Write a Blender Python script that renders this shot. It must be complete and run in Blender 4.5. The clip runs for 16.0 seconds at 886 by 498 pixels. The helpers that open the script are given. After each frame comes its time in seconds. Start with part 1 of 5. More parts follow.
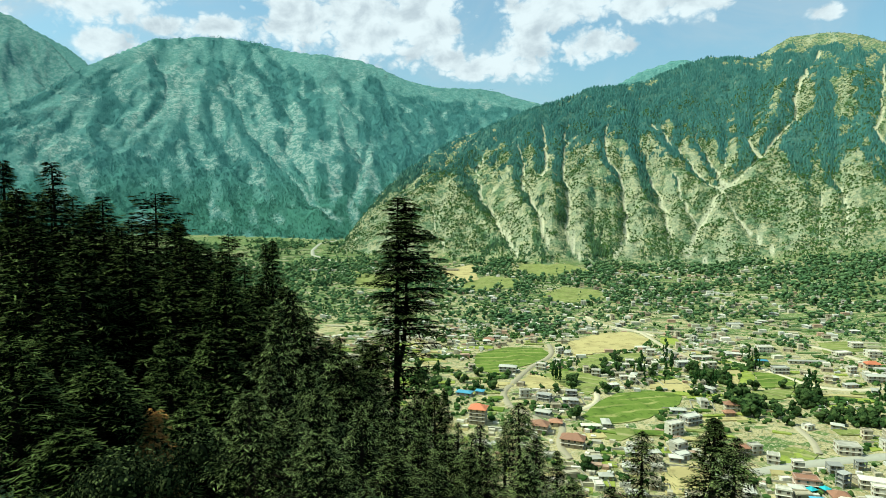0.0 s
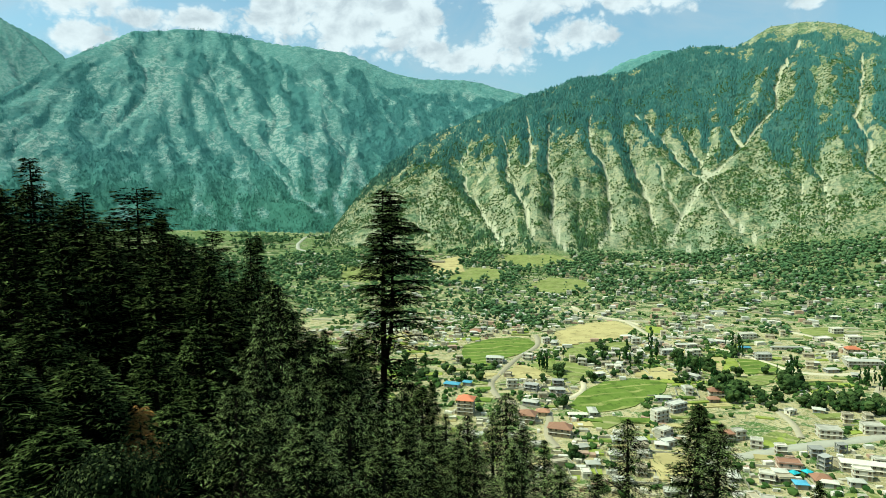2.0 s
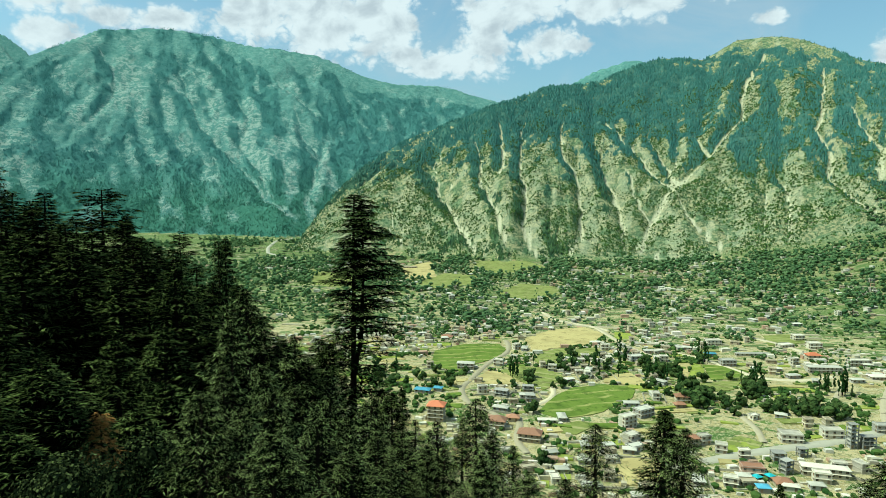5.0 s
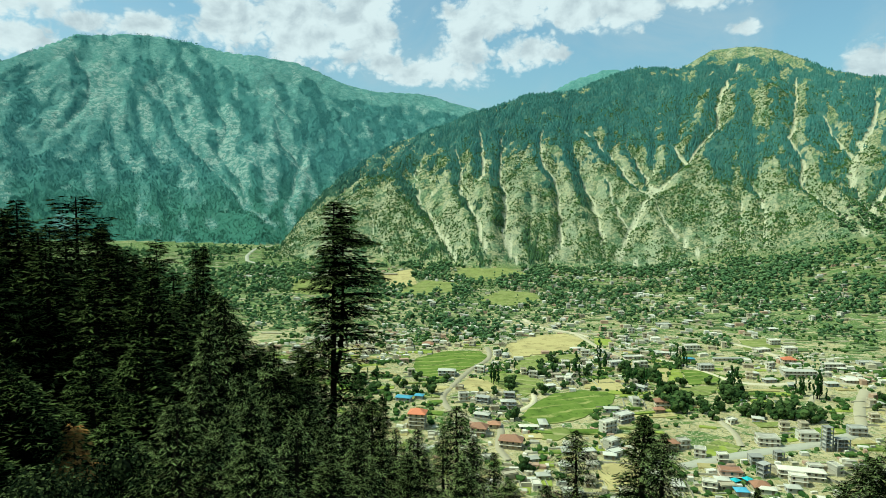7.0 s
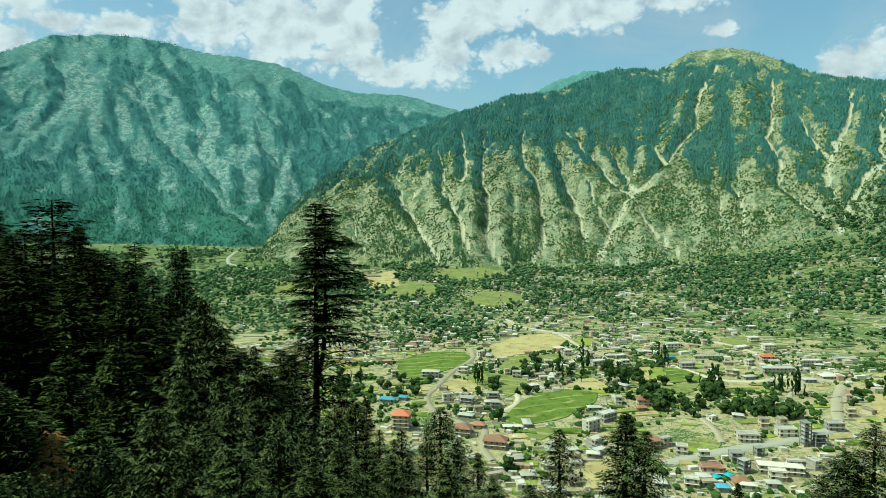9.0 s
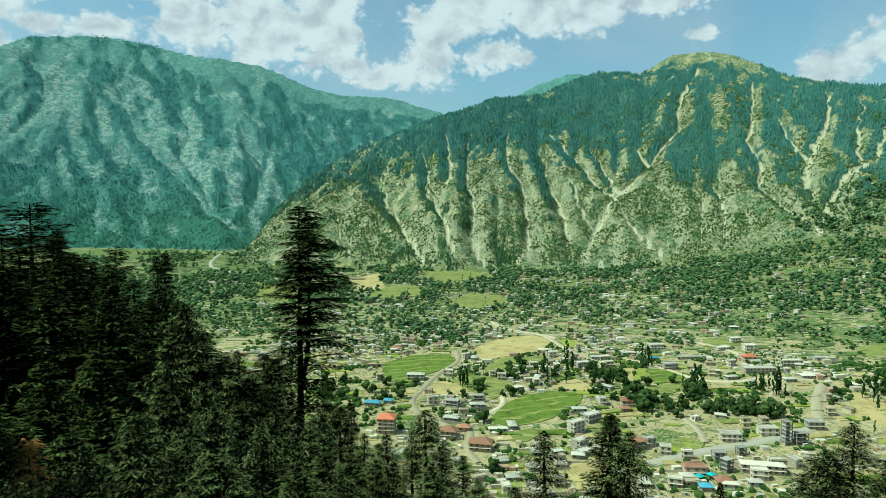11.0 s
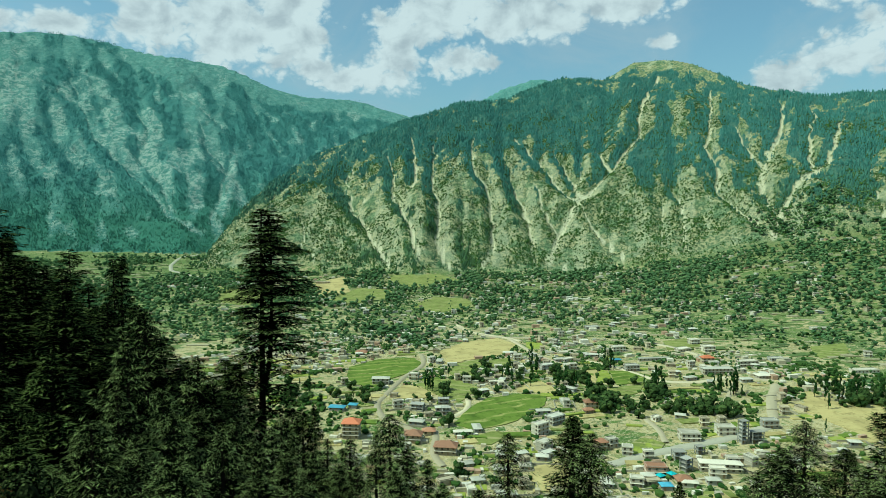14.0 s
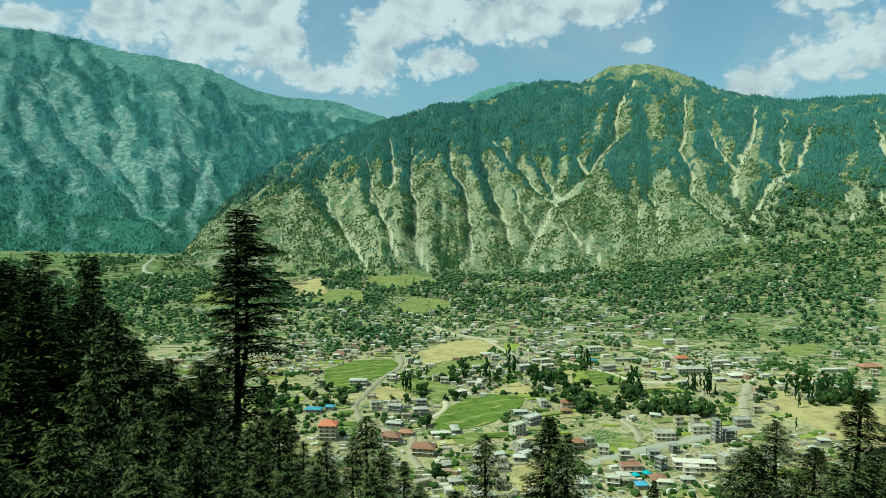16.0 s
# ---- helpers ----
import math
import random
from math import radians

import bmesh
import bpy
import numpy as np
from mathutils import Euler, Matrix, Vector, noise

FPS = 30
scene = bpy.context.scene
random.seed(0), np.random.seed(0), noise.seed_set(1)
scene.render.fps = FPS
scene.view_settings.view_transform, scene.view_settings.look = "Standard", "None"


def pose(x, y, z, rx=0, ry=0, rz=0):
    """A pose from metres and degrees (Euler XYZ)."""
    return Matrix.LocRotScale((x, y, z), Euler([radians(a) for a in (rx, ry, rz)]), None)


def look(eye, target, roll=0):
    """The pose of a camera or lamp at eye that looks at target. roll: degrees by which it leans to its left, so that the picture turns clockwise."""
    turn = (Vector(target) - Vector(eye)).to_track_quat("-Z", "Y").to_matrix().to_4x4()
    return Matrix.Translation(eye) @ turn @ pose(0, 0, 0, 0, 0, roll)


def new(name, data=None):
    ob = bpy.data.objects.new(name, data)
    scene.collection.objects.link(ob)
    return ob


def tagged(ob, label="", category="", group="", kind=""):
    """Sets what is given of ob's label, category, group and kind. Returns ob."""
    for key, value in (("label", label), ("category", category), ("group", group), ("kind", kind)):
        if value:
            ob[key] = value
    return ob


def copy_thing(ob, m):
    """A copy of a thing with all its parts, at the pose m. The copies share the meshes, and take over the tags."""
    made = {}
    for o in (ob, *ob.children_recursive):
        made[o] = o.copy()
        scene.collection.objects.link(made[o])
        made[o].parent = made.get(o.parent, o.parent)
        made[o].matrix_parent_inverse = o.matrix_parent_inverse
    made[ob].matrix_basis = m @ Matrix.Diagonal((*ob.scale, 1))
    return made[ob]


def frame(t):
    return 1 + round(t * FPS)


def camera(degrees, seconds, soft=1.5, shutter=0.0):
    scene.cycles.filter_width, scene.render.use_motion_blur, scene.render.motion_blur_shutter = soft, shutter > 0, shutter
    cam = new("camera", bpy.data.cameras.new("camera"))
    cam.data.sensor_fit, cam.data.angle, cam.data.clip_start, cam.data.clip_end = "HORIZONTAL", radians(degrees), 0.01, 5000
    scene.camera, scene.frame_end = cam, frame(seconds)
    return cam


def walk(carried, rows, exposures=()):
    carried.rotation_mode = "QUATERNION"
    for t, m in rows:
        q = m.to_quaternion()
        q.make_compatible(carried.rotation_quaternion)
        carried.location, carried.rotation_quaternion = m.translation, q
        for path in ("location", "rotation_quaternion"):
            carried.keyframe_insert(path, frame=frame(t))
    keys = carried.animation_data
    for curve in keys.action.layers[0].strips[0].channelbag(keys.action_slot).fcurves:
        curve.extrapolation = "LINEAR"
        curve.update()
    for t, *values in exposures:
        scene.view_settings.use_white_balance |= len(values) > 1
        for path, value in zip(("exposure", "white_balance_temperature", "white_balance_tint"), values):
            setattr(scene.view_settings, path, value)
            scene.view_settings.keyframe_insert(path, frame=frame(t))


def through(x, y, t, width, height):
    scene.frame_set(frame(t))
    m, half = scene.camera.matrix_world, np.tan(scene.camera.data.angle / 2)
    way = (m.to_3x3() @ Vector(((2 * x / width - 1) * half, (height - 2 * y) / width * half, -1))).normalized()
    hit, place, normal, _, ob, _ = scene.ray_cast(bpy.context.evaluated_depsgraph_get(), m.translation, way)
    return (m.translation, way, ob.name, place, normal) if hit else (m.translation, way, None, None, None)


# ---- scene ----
# The camera: held by hand on a wooded hillside, turning slowly to the right
EYE_Z = 170.0
cam = camera(70.66, 16.0, soft=0.55)
TURNS = (
    (0.0, 0.0, 5.312, 0.024),
    (0.5, 0.314, 5.383, 0.204),
    (1.0, 0.466, 5.511, 0.025),
    (1.5, 0.616, 6.129, -0.703),
    (2.0, 1.293, 6.045, -0.574),
    (2.5, 1.791, 5.801, -0.72),
    (3.0, 2.188, 5.64, -0.562),
    (3.5, 2.483, 5.584, -0.304),
    (4.0, 2.903, 5.714, 0.087),
    (6.5, 5.272, 5.082, -0.046),
    (7.0, 5.637, 4.895, 0.198),
    (7.5, 5.97, 4.68, 0.389),
    (8.0, 6.24, 4.713, 0.244),
    (8.5, 6.733, 4.836, 0.067),
    (9.0, 7.206, 4.802, -0.095),
    (11.5, 9.177, 4.516, -0.035),
    (12.0, 9.831, 4.462, 0.104),
    (12.5, 10.257, 4.343, 0.01),
    (13.0, 10.868, 4.299, 0.182),
    (13.5, 11.227, 4.427, -0.131),
    (14.0, 11.777, 4.255, 0.104),
    (14.5, 12.231, 4.075, 0.344),
    (15.0, 12.822, 3.875, 0.447),
    (15.5, 13.271, 3.982, 0.358),
    (16.0, 13.784, 4.141, 0.383),
)  # seconds, turn to the right, tilt down, lean


def held(turn, tilt, lean):
    """The pose at that turn; the eye drifts half a metre to the side on the way."""
    return pose(0.033 * turn, 0, EYE_Z, 90 - tilt, 0, -turn) @ pose(0, 0, 0, 0, 0, lean)


walk(cam, [(t, held(a, b, c)) for t, a, b, c in TURNS], exposures=[(0, 0.26, 6300, -12), (4, 0.20, 6250, -14), (8, 0.08, 6200, -18), (12, -0.03, 6080, -19.5), (16, -0.14, 6020, -21.5)])

# World: clear sky with fair-weather clouds, one high sun from the left
SUN_TURN, SUN_HEIGHT = -96.0, 54.0    # degrees: from the valley axis to the right, above the horizon
world = bpy.data.worlds.new("sky")
scene.world = world
world.use_nodes = True


class Nodes:
    """Short-hand for wiring shader nodes."""

    def __init__(self, tree):
        self.tree = tree
        tree.nodes.clear()

    def add(self, kind, **settings):
        node = self.tree.nodes.new(kind)
        for key, value in settings.items():
            if key == "operation":
                node.operation = value
            elif key == "use_clamp":
                node.use_clamp = value
            elif key == "interpolation_type":
                node.interpolation_type = value
            elif key == "data_type":
                node.data_type = value
            elif key == "blend_type":
                node.blend_type = value
            elif key == "sky_type":
                node.sky_type = value
            elif key == "sun_disc":
                node.sun_disc = value
            elif key == "attribute_name":
                node.attribute_name = value
            elif key == "feature":
                node.feature = value
            elif key == "bands_direction":
                node.bands_direction = value
            elif key == "rotation_type":
                node.rotation_type = value
            else:
                raise KeyError(key)
        return node

    def put(self, socket, value):
        if isinstance(value, bpy.types.NodeSocket):
            self.tree.links.new(value, socket)
        else:
            socket.default_value = value

    def math(self, op, a, b=0.0, c=0.0, clamp=False):
        node = self.add("ShaderNodeMath", operation=op, use_clamp=clamp)
        for socket, value in zip(node.inputs, (a, b, c)):
            self.put(socket, value)
        return node.outputs[0]

    def vec(self, op, a, b=(0, 0, 0)):
        node = self.add("ShaderNodeVectorMath", operation=op)
        self.put(node.inputs[0], a)
        if op == "SCALE":
            self.put(node.inputs["Scale"], b)
        else:
            self.put(node.inputs[1], b)
        return node.outputs["Value"] if op in ("LENGTH", "DOT_PRODUCT", "DISTANCE") else node.outputs[0]

    def noise(self, vector, scale, detail=4.0, rough=0.55, warp=0.0):
        node = self.add("ShaderNodeTexNoise")
        self.put(node.inputs["Vector"], vector)
        self.put(node.inputs["Scale"], scale)
        self.put(node.inputs["Detail"], detail)
        self.put(node.inputs["Roughness"], rough)
        self.put(node.inputs["Distortion"], warp)
        return node.outputs["Fac"]

    def step(self, value, low, high, a=0.0, b=1.0):
        node = self.add("ShaderNodeMapRange", interpolation_type="SMOOTHSTEP")
        for key, v in (("Value", value), ("From Min", low), ("From Max", high), ("To Min", a), ("To Max", b)):
            self.put(node.inputs[key], v)
        return node.outputs[0]

    def mix(self, fac, a, b, how="MIX"):
        node = self.add("ShaderNodeMix", data_type="RGBA", blend_type=how)
        self.put(node.inputs[0], fac)
        self.put(node.inputs[6], a if isinstance(a, bpy.types.NodeSocket) else (*a, 1))
        self.put(node.inputs[7], b if isinstance(b, bpy.types.NodeSocket) else (*b, 1))
        return node.outputs[2]


def make_sky():
    n = Nodes(world.node_tree)
    sky = n.add("ShaderNodeTexSky", sky_type="NISHITA", sun_disc=False)
    sky.sun_elevation, sky.sun_rotation = radians(SUN_HEIGHT), radians(SUN_TURN)
    sky.altitude, sky.air_density, sky.dust_density, sky.ozone_density = 0, 1.0, 2.2, 1.0
    way = n.add("ShaderNodeTexCoord").outputs["Generated"]
    part = n.add("ShaderNodeSeparateXYZ")
    n.put(part.inputs[0], way)
    turn = n.math("MULTIPLY", n.math("ARCTAN2", part.outputs[0], part.outputs[1]), 57.296)
    rise = n.math("MULTIPLY", n.math("ARCSINE", part.outputs[2]), 57.296)
    at = n.add("ShaderNodeCombineXYZ")
    n.put(at.inputs[0], turn)
    n.put(at.inputs[1], n.math("MULTIPLY", rise, 1.25))
    at = at.outputs[0]
    body = None
    # banks of cumulus: turn, height, half width, half height (degrees)
    for a, e, w, h in ((-13, 14.5, 5.0, 4.2), (-7, 15.0, 6.0, 5.0), (-1.5, 13.8, 4.6, 3.6), (-2.2, 16.8, 5.0, 3.0), (3.6, 10.9, 4.6, 1.7), (0.6, 11.6, 2.4, 1.6),
                       (8.2, 14.2, 3.8, 4.2), (13.0, 12.6, 4.2, 2.2), (11.2, 16.0, 4.6, 3.2), (20.5, 16.4, 8.0, 3.0), (27.5, 16.6, 5.0, 2.2), (30.5, 13.3, 1.8, 0.9),
                       (-28, 15.2, 5.5, 3.4), (-19.4, 13.5, 2.8, 1.1), (-23.6, 13.2, 2.6, 1.2), (-27.4, 11.6, 3.0, 1.7), (-36, 14, 4, 3),
                       (44.5, 10.9, 4.4, 2.4), (50, 12.6, 5.6, 4.2), (40.2, 9.6, 3.4, 1.5), (45.0, 16.0, 4.4, 1.8), (60, 18, 9, 5), (-60, 20, 14, 7), (30, 31, 16, 6), (-20, 33, 20, 6), (95, 22, 16, 8)):
        d = n.vec("LENGTH", n.vec("DIVIDE", n.vec("SUBTRACT", at, (a, e * 1.25, 0)), (w, h * 1.25, 1)))
        near = n.math("SUBTRACT", 1.0, d)
        body = near if body is None else n.math("SMOOTH_MAX", body, near, 0.18)
    body = n.math("MAXIMUM", body, -1.2)

    def billow(where, scale, detail):
        """Rounded heads with narrow creases between them."""
        return n.math("ABSOLUTE", n.math("MULTIPLY", n.math("SUBTRACT", n.noise(where, scale, detail, 0.5, 0.25), 0.5), 2.0))

    heads = n.math("ADD", n.math("MULTIPLY", billow(at, 0.30, 2), 0.9), n.math("MULTIPLY", billow(at, 0.95, 3), 0.55))
    torn = n.math("MULTIPLY", n.math("SUBTRACT", n.noise(at, 0.22, 6, 0.52, 0.4), 0.5), 1.6)
    lump = n.math("ADD", body, n.math("SUBTRACT", n.math("ADD", heads, torn), 0.30))
    cover = n.step(lump, -0.04, 0.36)
    up = n.vec("ADD", at, (-0.8, 1.2, 0))
    lit = n.math("SUBTRACT", n.noise(at, 0.24, 5, 0.55, 0.3), n.noise(up, 0.24, 5, 0.55, 0.3))
    bulge = n.math("SUBTRACT", n.math("MULTIPLY", heads, 0.26), n.math("MULTIPLY", lump, 0.16))
    shade = n.step(n.math("ADD", n.math("MULTIPLY", lit, 1.3), bulge), -0.34, 0.12)
    white = n.mix(shade, (5.7, 6.0, 7.2), (8.9, 9.0, 10.2))
    thin = n.math("MULTIPLY", cover, n.step(lump, -0.06, 0.4, 0.8, 1.0))
    veil = n.step(n.noise(at, 0.085, 6, 0.6, 0.8), 0.38, 0.72, 0.16, 0.62)
    blue = n.mix(veil, n.mix(1.0, sky.outputs[0], (1.34, 1.66, 1.74), "MULTIPLY"), (5.6, 6.2, 7.6))
    out = n.add("ShaderNodeBackground")
    n.put(out.inputs[0], n.mix(thin, blue, white))
    out.inputs[1].default_value = 0.085
    n.put(n.add("ShaderNodeOutputWorld").inputs[0], out.outputs[0])


make_sky()
sun = new("sun", bpy.data.lights.new("sun", "SUN"))
sun.data.energy, sun.data.angle, sun.data.color = 4.8, radians(0.53), (1.0, 0.95, 0.84)
_s, _h = radians(SUN_TURN), radians(SUN_HEIGHT)
sun.matrix_world = look((0, 0, 900), (-math.sin(_s) * math.cos(_h), -math.cos(_s) * math.cos(_h), 900 - math.sin(_h)))

# The lie of the land: a flat valley between mountain walls, seen from a hillside
def hashed(i, j, seed):
    h = (i.astype(np.int64) * 374761393 + j.astype(np.int64) * 668265263 + seed * 974634777) & 0xFFFFFFFF
    h = ((h ^ (h >> 13)) * 1274126177) & 0xFFFFFFFF
    return ((h ^ (h >> 16)) & 0xFFFF) / 65535.0


def grain(x, y, seed=0):
    """Smooth noise from 0 to 1."""
    x, y = np.broadcast_arrays(np.asarray(x, float), np.asarray(y, float))
    i, j = np.floor(x), np.floor(y)
    u, v = x - i, y - j
    u, v = u * u * u * (u * (6 * u - 15) + 10), v * v * v * (v * (6 * v - 15) + 10)
    a, b, c, d = (hashed(i + p, j + q, seed) for p, q in ((0, 0), (1, 0), (0, 1), (1, 1)))
    return (a * (1 - u) + b * u) * (1 - v) + (c * (1 - u) + d * u) * v


def fractal(x, y, seed=0, octaves=4):
    total, gain = 0.0, 0.5
    for k in range(octaves):
        total = total + gain * grain(x * 2 ** k + 17 * k, y * 2 ** k - 9 * k, seed + k)
        gain *= 0.5
    return total / (1 - 0.5 ** octaves)


def ramp(v, low, high):
    t = np.clip((v - low) / (high - low), 0, 1)
    return t * t * (3 - 2 * t)


def table(rows):
    return np.array(rows, float).T


class Massif:
    """A mountain wall round the valley: by bearing, where its foot lies and how high its crest stands over the lookout."""

    def __init__(self, foot, crest, slope, woods=0.0):
        self.woods = woods      # what the trees on the crest add, in degrees
        self.foot, self.crest, self.slope = table(foot), table(crest), slope

    def edges(self, bearing):
        far = np.interp(bearing, self.foot[0], self.foot[1])
        base = np.interp(bearing, self.foot[0], self.foot[2])
        t = np.tan(np.radians(np.interp(bearing, self.crest[0], self.crest[1]) - self.woods))
        top = (far + (EYE_Z - base) / self.slope) / (1 - t / self.slope)
        return far, base, np.maximum(top, far + 1.0)


# bearing, distance of the foot, its height
FOOT_NEAR = [(-11, 1800, 0), (-9.9, 1760, 0), (-4.5, 1650, -2), (2.3, 1600, -2), (9.4, 1460, -1), (17.2, 1520, 0), (22.9, 1530, 2),
             (27.9, 1540, 18), (34.5, 1550, 44), (39.3, 1560, 86), (49, 1600, 130), (60, 1650, 130), (90, 1500, 60), (140, 1500, 20)]
FOOT_FAR = [(-140, 1500, 20), (-90, 1800, 30), (-50, 2100, 40), (-35.4, 2250, 42), (-21.6, 2250, 20), (-14, 2200, 8), (-11, 2150, 4), (12, 2500, 30)]
# bearing, height of the crest in degrees over the lookout
CREST_NEAR = [(-10.4, -6.4), (-9.9, -5.32), (-8.1, -2.98), (-5.3, 0.41), (-3.0, 2.39), (0.4, 4.53), (4.4, 6.02), (8.9, 7.84), (13.5, 9.13),
              (17.1, 9.39), (20.1, 10.5), (22.6, 11.1), (26.0, 10.9), (28.4, 12.1), (30.7, 12.2), (33.1, 11.7), (35.3, 10.7), (36.9, 9.8),
              (39.6, 9.06), (42.5, 8.55), (48.6, 8.34), (56, 8.0), (70, 7.0), (100, 6.0), (140, 4.0)]
CREST_FAR = [(-140, 5), (-90, 6), (-50, 4), (-34.9, 5.72), (-32.7, 7.32), (-30.1, 9.22), (-27.3, 10.74), (-24.4, 12.25), (-19.1, 12.87),
             (-15.9, 12.51), (-13.1, 11.98), (-9.2, 11.76), (-7.2, 11.49), (-3.2, 9.89), (-0.7, 9.28), (4.4, 9.06), (6.1, 8.41), (8.4, 7.88), (12, 6.2)]
NEAR_WALL = Massif(FOOT_NEAR, CREST_NEAR, 0.66, 0.2)
FAR_WALL = Massif(FOOT_FAR, CREST_FAR, 0.72, 0.12)
PEAKS = Massif([(-90, 3300, 60), (-20, 3300, 60)], [(-90, 8), (-50, 10), (-38, 13.2), (-34.5, 12.9), (-33.5, 12.6), (-32.1, 11.65), (-30.9, 10.5), (-29, 8.0), (-26, 4)], 1.0)
BACK_RIDGE = Massif([(-36, 3600, 60), (40, 3500, 60)], [(-36, 10), (-33, 12.1), (-31.6, 11.5), (-30.3, 10.84), (-29.2, 10.0), (-27, 7), (-25, 3), (6, 3),
                                                     (10, 6.5), (14.8, 8.9), (17.1, 10.1), (20.1, 10.9), (22, 10.6), (28, 8)], 0.95)


class Chute:
    """A washed-out gully down a mountain wall: bearings and heights (0 foot, 1 crest) from top to bottom, and its width in metres."""

    def __init__(self, width, *rows):
        rows = sorted((b, a) for a, b in rows)
        self.high, self.turn, self.width = np.array([r[0] for r in rows]), np.array([r[1] for r in rows]), width

    def mask(self, bearing, up, far, widen=1.0):
        lo, hi = self.high[0], self.high[-1]
        away = (bearing - np.interp(up, self.high, self.turn)) * far * 0.01745
        away = away + 26 * (fractal(up * 26, bearing * 0.9, 7, 4) - 0.5)
        w = self.width * widen * (0.35 + 1.0 * fractal(up * 34, bearing * 1.6, 9, 3)) * (0.45 + 0.6 * ramp(hi - up, 0, hi - lo + 1e-3))
        return np.exp(-(away / w) ** 2) * ramp(up, lo - 0.02, lo + 0.01) * ramp(hi + 0.03 - up, 0, 0.05)


CHUTES_NEAR = [
    Chute(7, (11.20, 0.801), (10.70, 0.549), (11.49, 0.307), (11.24, 0.168), (12.39, -0.005)),
    Chute(7, (14.54, 0.725), (14.30, 0.538), (16.13, 0.338), (16.43, 0.125), (15.41, 0.002)),
    Chute(9, (18.37, 0.659), (19.92, 0.520), (22.75, 0.332), (24.02, 0.268), (22.07, 0.126), (21.34, 0.047), (23.65, -0.007)),
    Chute(10, (30.40, 0.884), (29.19, 0.733), (28.93, 0.534), (27.02, 0.416), (24.75, 0.331), (24.02, 0.268)),
    Chute(6, (21.68, 0.528), (23.48, 0.385), (24.27, 0.280)),
    Chute(8, (34.73, 0.856), (34.43, 0.500), (35.42, 0.411), (35.31, 0.292), (37.31, 0.183), (39.84, 0.067), (39.59, -0.006)),
    Chute(9, (39.86, 0.916), (40.07, 0.690), (38.75, 0.462), (38.54, 0.277)),
    Chute(8, (36.63, 0.673), (38.00, 0.511), (38.75, 0.462)),
    Chute(8, (42.18, 0.906), (42.01, 0.614), (42.11, 0.394), (40.84, 0.272), (39.79, 0.147), (39.64, 0.054)),
    Chute(8, (44.19, 0.799), (43.29, 0.468), (41.89, 0.342)),
    Chute(8, (48.01, 0.803), (48.81, 0.542), (49.30, 0.360)),
    Chute(9, (25.66, 0.527), (26.58, 0.427), (27.02, 0.411)),
    Chute(6, (6.37, 0.820), (7.38, 0.612), (7.12, 0.441), (8.91, 0.238), (9.43, 0.099)),
    Chute(6, (3.61, 0.761), (2.85, 0.587), (4.33, 0.312), (6.35, 0.101), (7.37, 0.005)),
    Chute(6, (8.91, 0.853), (9.42, 0.608), (8.91, 0.466)),
    Chute(6, (24.02, 0.268), (25.32, 0.161), (27.35, 0.047), (28.60, -0.003)),
    Chute(6, (17.64, 0.482), (19.22, 0.283), (20.03, 0.132)),
    Chute(5, (19.95, 0.383), (21.27, 0.218), (22.31, 0.146)),
]
CHUTES_FAR = [
    Chute(12, (-18.56, 0.703), (-17.71, 0.548), (-17.07, 0.420), (-14.30, 0.269), (-11.42, 0.138), (-9.20, 0.058)),
    Chute(9, (-6.33, 0.455), (-7.37, 0.291), (-8.16, 0.160), (-8.53, 0.079)),
    Chute(14, (-24.40, 0.880), (-23.22, 0.674), (-23.72, 0.545), (-25.26, 0.460)),
    Chute(9, (-9.31, 0.590), (-8.84, 0.462), (-7.35, 0.348)),
    Chute(9, (-14.17, 0.623), (-13.25, 0.504), (-14.02, 0.377), (-12.36, 0.255), (-11.42, 0.138)),
    Chute(7, (-32.52, 0.636), (-32.99, 0.448), (-31.98, 0.270)),
    Chute(7, (-12.16, 0.159), (-10.20, 0.082), (-9.20, 0.058)),
    Chute(10, (-10.75, 0.767), (-8.80, 0.630), (-7.32, 0.554)),
]


def erode(z, dx, dy, steps, bite, power=0.4, creep=0.10):
    """Running water over a slope: each cell drains to its steepest neighbour and is cut down by the water that gathers in it."""
    rows, cols = z.shape
    idx = np.arange(rows * cols).reshape(rows, cols)
    hood = [(i, j, math.hypot(i * dy, j * dx)) for i in (-1, 0, 1) for j in (-1, 0, 1) if i or j]
    for _ in range(steps):
        best, to, gap = np.zeros((rows, cols)), idx.copy(), np.ones((rows, cols))
        high, names = np.pad(z, 1, constant_values=1e9), np.pad(idx, 1, mode="edge")
        for i, j, d in hood:
            fall = (z - high[1 + i:1 + i + rows, 1 + j:1 + j + cols]) / d
            more = fall > best
            best, gap = np.where(more, fall, best), np.where(more, d, gap)
            to = np.where(more, names[1 + i:1 + i + rows, 1 + j:1 + j + cols], to)
        order, drain, water = np.argsort(z, axis=None).tolist(), to.ravel().tolist(), [1.0] * (rows * cols)
        for c in reversed(order):
            if drain[c] != c:
                water[drain[c]] += water[c]
        cut = (bite * np.array(water) ** power * dx / gap.ravel()).tolist()
        h = z.ravel().tolist()
        for c in order:
            if drain[c] != c and c >= cols:
                h[c] = (h[c] + cut[c] * h[drain[c]]) / (1 + cut[c])
        z = np.array(h).reshape(rows, cols)
        p = np.pad(z, 1, mode="edge")
        z[1:] += creep * (p[:-2, 1:-1] + p[2:, 1:-1] + p[1:-1, :-2] + p[1:-1, 2:] - 4 * z)[1:]
    return z, np.array(water).reshape(rows, cols)


